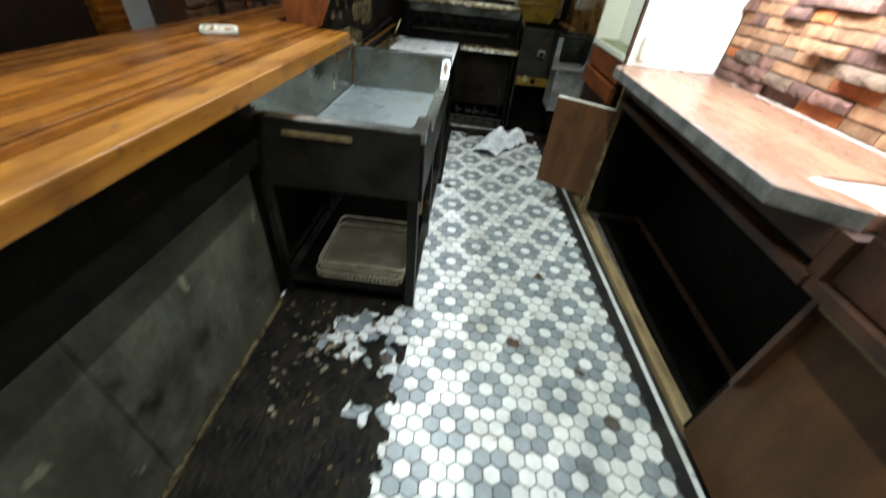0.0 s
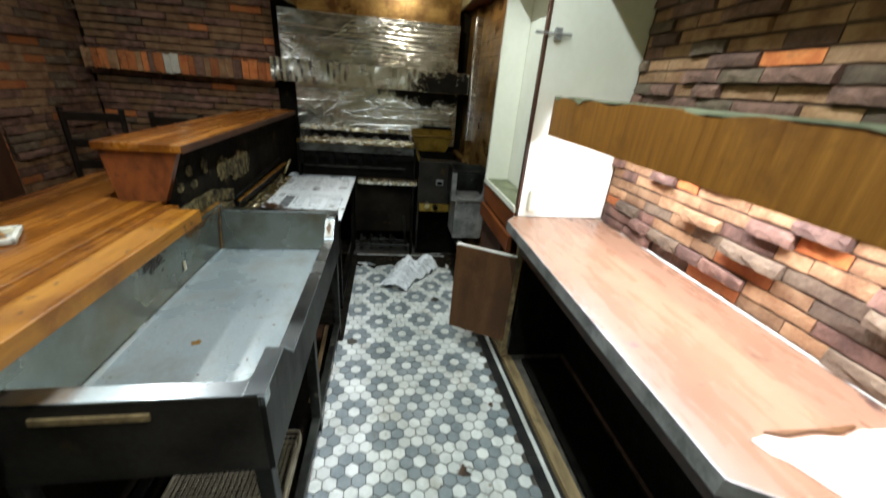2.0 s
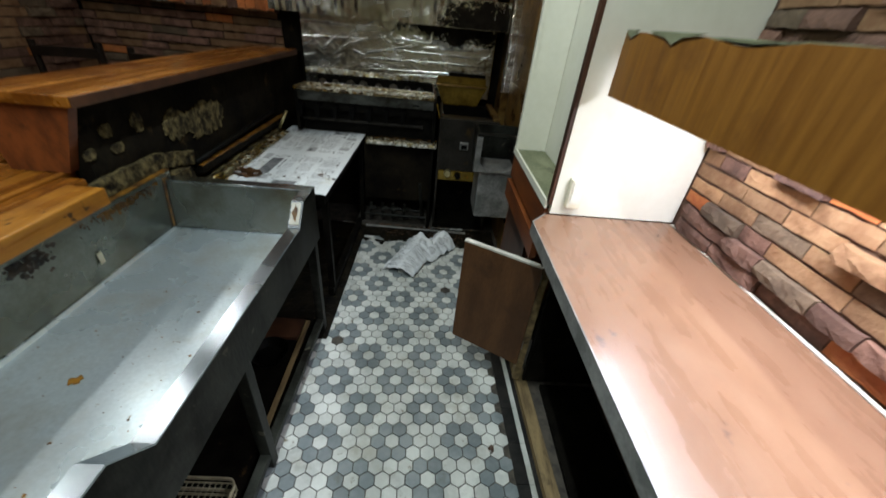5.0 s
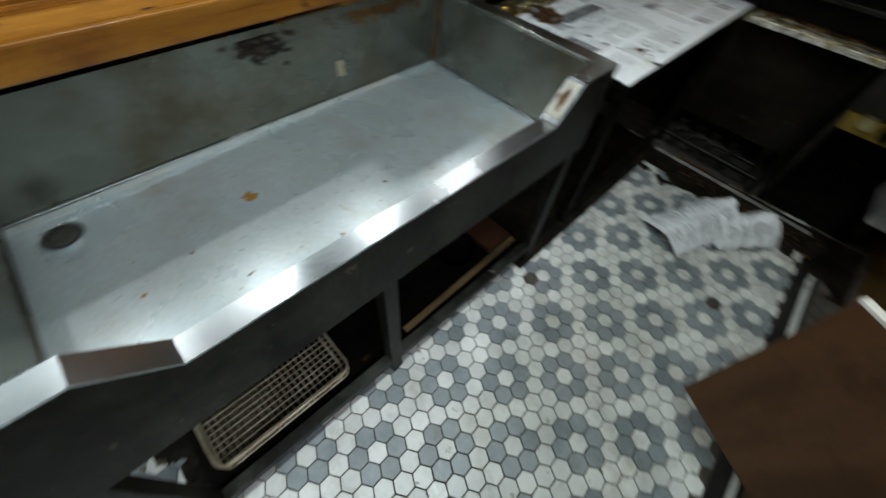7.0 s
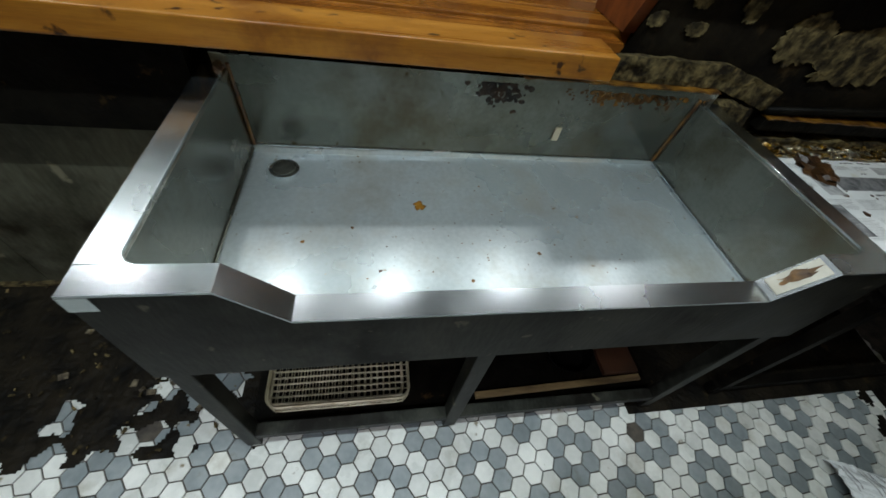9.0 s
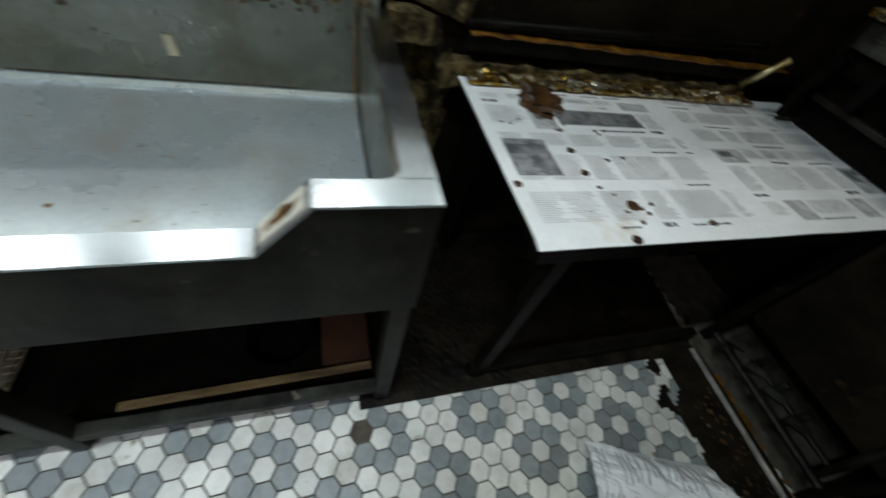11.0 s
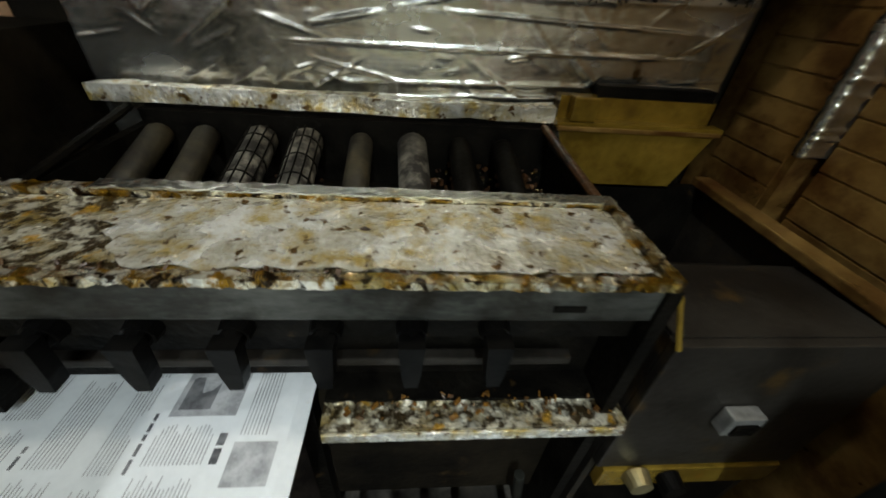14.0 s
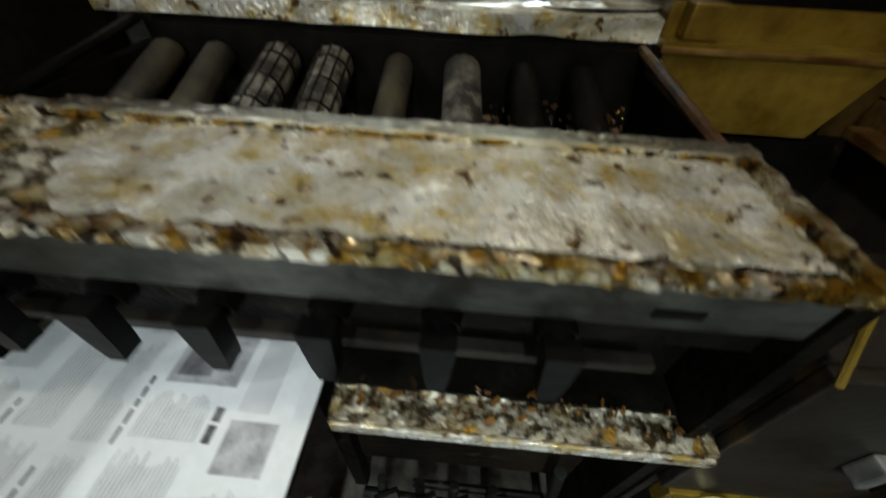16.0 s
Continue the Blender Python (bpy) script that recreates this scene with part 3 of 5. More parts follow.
bm = boxes((-0.602, -0.578, 0.87, 1.46, 0.835, 0.895))
bmesh.ops.subdivide_edges(bm, edges=list(bm.edges), cuts=22, use_grid_fill=True)
for v in bm.verts:
    v.co += Vector((wob(v.co.y, v.co.z, 30, 3) * 0.008, 0, wob(v.co.y, v.co.x, 24, 8) * 0.006 - max(0, v.co.y - 1.25) * 0.25))
part("mortar_band", bm, PLASTER, sillw, "lumpy grey mortar band above the sink")
pipe = thing("gas_pipe", (-0.57, 1.9, 0.86), "thin blackened gas pipe along the wall", "pipe")
bm = bmesh.new()
rod(bm, (-0.575, 1.45, 0.79), (-0.575, 2.36, 0.83), 0.012)
part("tube", bm, BLACK, pipe, smooth=True)
part("wall_rail", boxes((-0.598, -0.560, 1.46, 2.56, 0.735, 0.775), bevel=0.004), BLACK, pipe, "black rail board behind the table")
part("rail_edge", sheet(-0.585, -0.552, 1.46, 2.50, 0.7775, 4, 70, 0.004, lambda x, y: wob(x, y, 30, 2) * 0.004), RUSTY, pipe, "rusty golden grease along the rail")
bm = bmesh.new()
rod(bm, (-0.54, 2.33, 0.73), (-0.50, 2.38, 0.83), 0.009)
part("brass_end", bm, BRASS, pipe, "brass elbow", smooth=True)

# ---- sink ----
sink = thing("steel_sink", (-0.29, 0.63, 0.0), "long shallow stainless steel sink with stepped front rim", "sink")
RZ, LOWZ, BOT = 0.80, 0.722, 0.588


def rim_z(y):
    for a, b, za, zb in ((0, 0.158, RZ, RZ), (0.158, 0.235, RZ, LOWZ), (0.235, 1.045, LOWZ, LOWZ), (1.045, 1.115, LOWZ, RZ)):
        if a <= y <= b:
            return za + (zb - za) * (y - a) / (b - a)
    return RZ


# Outer faces near-black: grease plus the shade below the rim, in the colour.
bm = bmesh.new()
prof = [(0.0, RZ), (0.158, RZ), (0.235, LOWZ), (1.045, LOWZ), (1.115, RZ), (1.26, RZ)]
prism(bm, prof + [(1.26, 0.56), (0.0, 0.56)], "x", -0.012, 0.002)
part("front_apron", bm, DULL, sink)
bm = bmesh.new()
for (ya, za), (yb, zb) in zip(prof, prof[1:]):
    prism(bm, [(ya, za), (yb, zb), (yb, zb + 0.004), (ya, za + 0.004)], "x", -0.040, 0.004)
part("front_rim", bm, RIM, sink, "bright worn front rim")
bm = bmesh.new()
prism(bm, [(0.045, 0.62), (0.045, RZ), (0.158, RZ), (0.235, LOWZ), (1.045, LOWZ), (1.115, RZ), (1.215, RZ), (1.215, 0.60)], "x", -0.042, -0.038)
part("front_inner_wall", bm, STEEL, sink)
part("side_rim", boxes((-0.56, -0.041, -0.002, 0.043, 0.797, 0.804), (-0.012, 0.004, -0.002, 0.03, 0.77, 0.8), bevel=0.001), RIM, sink, "bright worn side rim")
part("side_rim", boxes((-0.56, -0.041, 1.218, 1.262, 0.797, 0.804), bevel=0.001), RIM, sink, "dull side rim")
part("side_wall", boxes((-0.58, -0.013, 0.0, 0.012, 0.56, 0.796)), DARKSTEEL, sink, "greasy outer side, shade painted into its dark colour")
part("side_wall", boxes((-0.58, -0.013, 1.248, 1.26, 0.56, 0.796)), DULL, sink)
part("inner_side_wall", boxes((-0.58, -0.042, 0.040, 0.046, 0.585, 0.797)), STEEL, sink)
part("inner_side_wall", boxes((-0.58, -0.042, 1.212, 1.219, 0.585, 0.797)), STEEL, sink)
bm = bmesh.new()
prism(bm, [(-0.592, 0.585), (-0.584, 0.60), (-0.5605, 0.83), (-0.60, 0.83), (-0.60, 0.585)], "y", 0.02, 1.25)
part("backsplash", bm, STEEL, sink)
bm = bmesh.new()
nx, ny = 36, 24
grid = [[bm.verts.new((-0.59 + 0.552 * i / nx, 0.044 + 1.17 * j / ny, BOT - 0.012 * math.exp(-((i / nx - 0.15) ** 2 + (j / ny - 0.07) ** 2) * 20) + 0.02 * max(0, 1 - i * 1.2) ** 2 + 0.018 * max(0, 1 - (nx - i) * 1.2) ** 2)) for i in range(nx + 1)] for j in range(ny + 1)]
for j in range(ny):
    for i in range(nx):
        bm.faces.new((grid[j][i], grid[j][i + 1], grid[j + 1][i + 1], grid[j + 1][i]))
geo = bmesh.ops.extrude_face_region(bm, geom=list(bm.faces))
bmesh.ops.translate(bm, vec=(0, 0, -0.012), verts=[g for g in geo["geom"] if isinstance(g, bmesh.types.BMVert)])
bmesh.ops.recalc_face_normals(bm, faces=bm.faces)
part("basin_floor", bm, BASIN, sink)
part("weld_seam", boxes((-0.586, -0.580, 0.05, 1.21, 0.596, 0.601), bevel=0.002), RIM, sink, "bright weld seam")
part("weld_seam", boxes((-0.575, -0.05, 1.206, 1.211, 0.590, 0.597), bevel=0.002), RIM, sink, "bright weld seam")
part("weld_seam", boxes((-0.575, -0.05, 0.047, 0.051, 0.590, 0.596), bevel=0.002), STEEL, sink)
for y in (0.050, 1.207):
    bm = bmesh.new()
    rod(bm, (-0.580, y, 0.60), (-0.560, y, 0.81), 0.004, 8)
    part("corner_seam", bm, RUSTY, sink, "brown-stained corner weld")
part("rim_grime", sheet(-0.602, -0.558, 0.70, 1.25, 0.835, 6, 70, 0.004, lambda x, y: wob(x, y, 30, 5) * 0.004), RUSTY, sink, "brown grime caked on the back rim")
bm = bmesh.new()
rod(bm, (-0.506, 0.129, 0.572), (-0.506, 0.129, 0.585), 0.036, 24)
drain = part("drain", bm, RIM, sink, "round chrome drain", smooth=False)
bm = bmesh.new()
rod(bm, (-0.506, 0.129, 0.583), (-0.506, 0.129, 0.587), 0.026, 20)
part("strainer", bm, GREYSTEEL, drain, "dull grey strainer")
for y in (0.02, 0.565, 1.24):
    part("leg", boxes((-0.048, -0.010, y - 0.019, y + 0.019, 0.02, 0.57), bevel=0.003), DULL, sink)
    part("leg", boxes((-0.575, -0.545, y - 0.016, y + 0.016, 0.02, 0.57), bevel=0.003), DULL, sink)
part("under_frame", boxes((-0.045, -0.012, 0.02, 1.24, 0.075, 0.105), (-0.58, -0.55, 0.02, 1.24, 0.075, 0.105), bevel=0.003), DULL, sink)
part("lower_shelf", boxes((-0.55, -0.045, 0.02, 1.24, 0.07, 0.085)), BLACK, sink, "black lower shelf")
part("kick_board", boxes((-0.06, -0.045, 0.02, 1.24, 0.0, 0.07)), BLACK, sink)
part("end_label", boxes((-0.455, -0.230, -0.008, -0.001, 0.748, 0.766), bevel=0.002), SILL, sink, "worn strip on the sink end")
bm = bmesh.new()
prism(bm, [(1.052, 0.735), (1.052, 0.7375), (1.108, 0.7995), (1.108, 0.797)], "x", -0.036, -0.002)
part("tape", bm, PALE, sink, "stained pale tape on the rim slope")
bm = boxes((-0.573, -0.570, 0.838, 0.856, 0.66, 0.70))


def splash_x(z):
    return -0.584 + 0.022 * (z - 0.6) / 0.215


def blot(cu, cv, ru, rv, seed, place, n=22):
    rng = random.Random(seed)
    bm = bmesh.new()
    ring = [place(cu + math.cos(math.tau * k / n) * ru * rng.uniform(0.45, 1.15), cv + math.sin(math.tau * k / n) * rv * rng.uniform(0.45, 1.15)) for k in range(n)]
    mid = bm.verts.new(place(cu, cv))
    vs = [bm.verts.new(p) for p in ring]
    for k in range(n):
        bm.faces.new((mid, vs[k], vs[(k + 1) % n]))
    return bm


def on_splash(u, v):
    z = min(v, 0.814)
    return (splash_x(z) + 0.0012, u, z)


def specks(count, cu, cv, su, sv, r0, r1, seed, place):
    """A stain of many small flecks, dense in the middle and thinning out."""
    rng, bm = random.Random(seed), bmesh.new()
    for k in range(count):
        u, v, r = cu + rng.gauss(0, su), cv + rng.gauss(0, sv), rng.uniform(r0, r1)
        bm.faces.new([bm.verts.new(place(u + math.cos(q) * r * rng.uniform(0.5, 1.3), v + math.sin(q) * r * rng.uniform(0.5, 1.3))) for q in [math.tau * n / 8 for n in range(8)]])
    return bm


tagged(part("soot_drip", specks(150, 0.655, 0.798, 0.030, 0.020, 0.001, 0.010, 4, on_splash), BURNT, sink, "black soot drip on the backsplash"), kind="stuff")
tagged(part("rust_stain", specks(260, 1.02, 0.806, 0.09, 0.012, 0.001, 0.007, 5, on_splash), RUSTY, sink, "rusty stain along the backsplash"), kind="stuff")
tagged(part("dirt_specks", specks(90, -0.30, 0.62, 0.12, 0.28, 0.0006, 0.0026, 6, lambda u, v: (max(-0.57, min(-0.06, u)), max(0.06, min(1.19, v)), 0.5890)), RUSTY, sink, "scattered brown dirt specks"), kind="stuff")
for cy, sy in ((0.043, 1), (1.218, -1)):
    fb = bmesh.new()
    prism(fb, [(-0.041, cy)] + [(-0.041 - 0.022 + 0.022 * math.cos(q), cy + sy * (0.022 - 0.022 * math.sin(q))) for q in [math.pi / 2 * n / 6 for n in range(7)]], "z", 0.797, 0.8035)
    bmesh.ops.recalc_face_normals(fb, faces=fb.faces)
    part("corner_fillet", fb, RIM, sink)
for cu, cv, r, sd in ((-0.373, 0.456, 0.018, 1), (-0.30, 0.30, 0.005, 2), (-0.22, 0.72, 0.006, 3), (-0.18, 0.36, 0.005, 4), (-0.34, 0.86, 0.004, 5), (-0.15, 0.55, 0.005, 6), (-0.45, 0.62, 0.004, 7), (-0.26, 0.20, 0.006, 8)):
    part("rust_spot", blot(cu, cv, r, r, sd, lambda u, v: (u, v, 0.5892), 12), RUSTY, sink, "small rusty spot")
part("tape_stain", blot(1.080, -0.020, 0.026, 0.012, 9, lambda u, v: (v, u, 0.7370 + (u - 1.052) * 1.107 + 0.0016)), RUSTY, sink, "brown stain on the tape")
yel = tagged(part("paper_scrap", bm, WHITEPL, sink), "small yellowed paper scrap")


def wire_basket(at, sx, sy, sz):
    t = thing("wire_basket", at, "rusty zinc wire basket tray on the shelf under the sink", "wire basket", "wire baskets under the sink")
    x, y, z = at
    bm, c = bmesh.new(), 0.03
    for h, r in ((0.004, 0.0025), (sz - 0.008, 0.0028), (sz, 0.0038)):
        ring = []
        for cx, cy, a0 in ((x + sx - c, y + sy - c, 0), (x + c, y + sy - c, 90), (x + c, y + c, 180), (x + sx - c, y + c, 270)):
            ring += [(cx + c * math.cos(radians(a0 + q)), cy + c * math.sin(radians(a0 + q)), z + h) for q in (0, 22.5, 45, 67.5, 90)]
        for p, q in zip(ring, ring[1:] + ring[:1]):
            rod(bm, p, q, r, 6)
    part("rim_wire", bm, CHROME, t)
    bm = bmesh.new()
    n = int(sy / 0.0175)
    for i in range(1, n):
        yy = y + sy * i / n
        rod(bm, (x, yy, z + 0.003), (x + sx, yy, z + 0.003), 0.0014, 5)
        rod(bm, (x + sx, yy, z), (x + sx, yy, z + sz), 0.0014, 5)
    n = int(sx / 0.0175)
    for i in range(1, n):
        xx = x + sx * i / n
        rod(bm, (xx, y, z + 0.0055), (xx, y + sy, z + 0.0055), 0.0014, 5)
        rod(bm, (xx, y, z), (xx, y, z + sz), 0.0014, 5)
    part("mesh_wire", bm, CHROME, t)
    return t


wire_basket((-0.455, 0.055, 0.088), 0.38, 0.37, 0.036)
wire_basket((-0.445, 0.070, 0.127), 0.385, 0.37, 0.036)
plank = thing("loose_plank", (-0.2, 0.9, 0.085), "loose yellowed wooden plank on the sink shelf", "plank")
bm = bmesh.new()
box(bm, -0.010, 0.010, -0.30, 0.27, 0, 0.010, bevel=0.002, m=Matrix.Translation((-0.078, 0.945, 0.0865)) @ pose(0, 0, 0, 0, 0, 1.5))
part("board", bm, SILL, plank)
board = thing("wooden_board", (-0.20, 1.15, 0.0855), "small flat brown plywood board on the sink shelf", "board")
part("sheet", boxes((-0.30, -0.10, 1.09, 1.215, 0.0855, 0.1035), bevel=0.002), DARKWOOD, board)
pan = thing("frying_pan", (-0.185, 0.985, 0.0865), "blue-black iron pan on the shelf under the sink", "pan")
bm = bmesh.new()
ring = [(0.0, 0.0865), (0.062, 0.0865), (0.084, 0.1245), (0.079, 0.1245), (0.058, 0.0915), (0.0, 0.0915)]
steps = [[bm.verts.new((-0.185 + r * math.cos(math.tau * k / 28), 0.985 + r * math.sin(math.tau * k / 28), z)) for r, z in ring] for k in range(28)]
for k in range(28):
    for n in range(len(ring) - 1):
        bm.faces.new((steps[k][n], steps[k][n + 1], steps[(k + 1) % 28][n + 1], steps[(k + 1) % 28][n]))
bmesh.ops.remove_doubles(bm, verts=bm.verts, dist=0.0002)
bmesh.ops.recalc_face_normals(bm, faces=bm.faces)
part("pan_body", bm, KNOB, pan, smooth=False)
bm = bmesh.new()
box(bm, 0.078, 0.19, -0.009, 0.009, -0.004, 0.004, bevel=0.002, m=Matrix.Translation((-0.185, 0.985, 0.1205)) @ pose(0, 0, 0, 0, -8, 150))
part("pan_handle", bm, KNOB, pan)

# ---- newspaper table ----
table = thing("griddle_table", (-0.28, 1.92, 0.0), "low black steel table beside the range", "table")
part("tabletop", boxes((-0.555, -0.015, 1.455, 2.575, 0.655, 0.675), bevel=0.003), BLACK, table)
# Rails and legs painted black for the shade under the tabletop.
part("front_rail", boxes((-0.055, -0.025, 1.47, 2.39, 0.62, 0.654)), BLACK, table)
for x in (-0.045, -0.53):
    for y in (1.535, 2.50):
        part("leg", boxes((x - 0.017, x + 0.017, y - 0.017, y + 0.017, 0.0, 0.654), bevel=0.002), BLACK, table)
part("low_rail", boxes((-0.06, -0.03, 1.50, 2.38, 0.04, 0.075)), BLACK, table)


def news(x0, x1, y0, y1, z, seed, rise, name, label, hole=()):
    rng = random.Random(seed)
    t = thing(name, ((x0 + x1) / 2, (y0 + y1) / 2, z), label, "newspaper")
    part("page", sheet(x0, x1, y0, y1, z + 0.002, 24, 40, 0.0018, rise), PAPER, t)
    pale, dark = bmesh.new(), bmesh.new()

    def bar(bm, xa, xb, ya, yb):
        n = max(1, int((xb - xa) / 0.03))
        for i in range(n):
            p, q = xa + (xb - xa) * i / n, xa + (xb - xa) * (i + 1) / n
            vs = [bm.verts.new((px, py, z + 0.0028 + rise(px, py))) for px, py in ((p, ya), (q, ya), (q, yb), (p, yb))]
            bm.faces.new(vs)
    if name == "newspaper_sheet":
        bar(dark, -0.30, -0.185, y0 + 0.028, y0 + 0.125)
        bar(dark, -0.42, -0.36, y0 + 0.20, y0 + 0.44)
    # columns run along x; the pages lie side by side along y
    pages = 2
    for pg in range(pages):
        pa, pb = y0 + (y1 - y0) * pg / pages + 0.025, y0 + (y1 - y0) * (pg + 1) / pages - 0.025
        x = x1 - 0.025
        while x > x0 + 0.05:
            kind = rng.random()
            hgt = rng.uniform(0.05, 0.13)
            lo = max(x - hgt, x0 + 0.02)
            y = pa
            while y < pb - 0.03:
                wid = min(rng.choice((0.07, 0.10, 0.15)), pb - y)
                r = rng.random()
                if r < 0.12:
                    bar(pale, lo + 0.006, x - 0.008, y + 0.004, y + wid - 0.006)
                    if rng.random() < 0.6:
                        bar(dark, lo + 0.015, x - (x - lo) * 0.45, y + 0.015, y + wid * 0.6)
                else:
                    if r < 0.5:
                        yy, big = y + 0.004, rng.choice((0.005, 0.007, 0.011))
                        while yy < y + wid * rng.uniform(0.6, 1.0) - 0.02:
                            word = rng.uniform(0.008, 0.022)
                            bar(dark, x - 0.008 - big, x - 0.008, yy, yy + word)
                            yy += word + 0.004
                    xx = x - 0.028
                    while xx > lo + 0.006:
                        bar(pale, xx - 0.0018, xx, y + 0.004, y + wid - 0.008 - rng.random() * 0.02)
                        xx -= 0.0052
                y += wid
            x = lo
    tagged(part("text_column", pale, INKPALE, t, "grey columns of small print"), kind="stuff")
    tagged(part("headline", dark, INK, t, "dark headlines and pictures"), kind="stuff")
    return t


def droop(x, y):
    d = wob(x, y, 6, 4) * 0.003
    if x > -0.035:
        d -= (x + 0.035) * 0.22
    return d + 0.004


table_news = news(-0.545, -0.012, 1.447, 2.57, 0.677, 5, droop, "newspaper_sheet", "spread black and white newspaper covering the low table")
burn = thing("burnt_lump", (-0.46, 1.62, 0.683), "burnt brown greasy lump on the newspaper", "burnt lump")
bm = bmesh.new()
bmesh.ops.create_icosphere(bm, subdivisions=3, radius=1)
for v in bm.verts:
    k = 1 + wob(v.co.x * 3 + v.co.z, v.co.y * 3, 1.2, 2) * 0.7
    v.co = Vector((v.co.x * 0.065 * k, v.co.y * 0.055 * k, max(v.co.z, 0) * 0.022 * k)) + Vector((-0.45, 1.63, 0.683))
part("lump", bm, BURNT, burn)
spl = thing("grease_splashes", (-0.1, 1.68, 0.684), "brown grease splashes on the newspaper", "grease stain", kind="stuff")
bm = bmesh.new()
rng = random.Random(3)
for i in range(26):
    x, y, r = rng.uniform(-0.40, -0.02), rng.gauss(1.66, 0.11), rng.choice((0.004, 0.006, 0.011))
    if i == 0:
        x, y, r = -0.101, 1.684, 0.017
    prism(bm, [(x + math.cos(a) * r * rng.uniform(0.6, 1.1), y + math.sin(a) * r * rng.uniform(0.6, 1.1)) for a in [math.tau * k / 9 for k in range(9)]], "z", 0.6812, 0.6838)
part("splash", bm, BURNT, spl)
strip = thing("crumpled_foil_strip", (-0.53, 1.9, 0.68), "crumpled greasy foil along the table's back edge", "foil")
bm = sheet(-0.565, -0.50, 1.46, 2.39, 0.694, 14, 110, 0.008, lambda x, y: abs(wob(x, y, 26, 9)) * 0.016 + abs(wob(x, y, 70, 4)) * 0.007)
part("foil", bm, GREASE, strip)

# crumpled newspaper on the floor
floor_news = thing("crumpled_newspaper", (0.42, 2.0, 0.004), "crumpled folded newspaper lying on the tiled floor", "newspaper")
for (cx, cy, sx, sy, rz, h, sd) in ((0.375, 1.93, 0.22, 0.36, -22, 0.11, 1), (0.53, 2.07, 0.19, 0.28, -40, 0.09, 2)):
    def bulge(x, y, sx=sx, sy=sy, h=h, sd=sd):
        u, v = x / sx * 2, y / sy * 2
        return h * max(0, 1 - u * u) * (0.7 + 0.3 * v) + abs(wob(x, y, 14, sd)) * 0.045 + abs(wob(x, y, 34, sd)) * 0.014 + 0.004
    bm = sheet(-sx / 2, sx / 2, -sy / 2, sy / 2, 0.006 * sd, 26, 34, 0.004, bulge)
    bmesh.ops.transform(bm, matrix=Matrix.Translation((cx, cy, 0.003)) @ pose(0, 0, 0, 0, 0, rz), verts=bm.verts)
    leaf = part("folded_leaf", bm, PAPER, floor_news)
    bm = bmesh.new()
    rr = random.Random(sd)
    for i in range(22):
        yy = -sy / 2 + 0.02 + i * (sy - 0.04) / 22
        for half in (0, 1):
            xa, xb = -sx / 2 + 0.015 + half * sx / 2, -0.012 + half * sx / 2 - rr.random() * 0.03
            if rr.random() < 0.2:
                continue
            n = 5
            for k in range(n):
                p, q = xa + (xb - xa) * k / n, xa + (xb - xa) * (k + 1) / n
                bm.faces.new([bm.verts.new((px, py, 0.006 * sd + 0.002 + bulge(px, py))) for px, py in ((p, yy), (q, yy), (q, yy + 0.005), (p, yy + 0.005))])
    bmesh.ops.transform(bm, matrix=Matrix.Translation((cx, cy, 0.003)) @ pose(0, 0, 0, 0, 0, rz), verts=bm.verts)
    tagged(part("print_line", bm, INKPALE, leaf, "grey printed lines"), kind="stuff")

# ---- range ----
stove = thing("cooking_range", (0.02, 2.68, 0.0), "greasy blackened cooking range with a foil-covered drip tray", "range")
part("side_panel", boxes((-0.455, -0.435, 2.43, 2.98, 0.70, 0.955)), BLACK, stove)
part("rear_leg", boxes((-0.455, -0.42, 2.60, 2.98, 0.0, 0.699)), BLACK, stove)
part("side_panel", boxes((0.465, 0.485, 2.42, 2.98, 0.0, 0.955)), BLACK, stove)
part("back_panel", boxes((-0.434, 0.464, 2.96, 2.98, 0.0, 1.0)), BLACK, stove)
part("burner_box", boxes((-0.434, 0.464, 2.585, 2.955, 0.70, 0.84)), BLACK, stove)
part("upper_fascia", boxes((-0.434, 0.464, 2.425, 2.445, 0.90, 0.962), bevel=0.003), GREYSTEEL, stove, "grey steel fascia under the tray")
# Black here carries the shade under the tray.
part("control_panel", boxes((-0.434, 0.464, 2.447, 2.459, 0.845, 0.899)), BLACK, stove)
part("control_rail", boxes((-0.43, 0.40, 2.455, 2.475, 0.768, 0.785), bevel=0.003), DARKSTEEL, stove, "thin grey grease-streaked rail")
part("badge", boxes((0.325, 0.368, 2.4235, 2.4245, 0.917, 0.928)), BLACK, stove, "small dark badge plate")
# Added black panels stand in for the dark gap below the fascia.
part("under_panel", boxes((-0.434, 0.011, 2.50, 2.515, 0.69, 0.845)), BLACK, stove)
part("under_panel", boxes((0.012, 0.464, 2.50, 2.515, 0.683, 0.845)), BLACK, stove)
tray = part("drip_tray", sheet(-0.43, 0.452, 2.424, 2.590, 0.972, 60, 14, 0.008, lambda x, y: wob(x, y, 22, 3) * 0.0025), TRAYTOP, stove, "greasy drip tray sheet with brown burnt edges")
crinkle = random.Random(31)
bm = sheet(-0.30, 0.440, 2.432, 2.590, 0.9760, 130, 34, 0.0010, lambda x, y: wob(x, y, 22, 3) * 0.0025 + abs(wob(x, y, 12, 6)) * 0.002 + abs(wob(x, y, 70, 8)) * 0.0012 + crinkle.uniform(0, 0.0005))
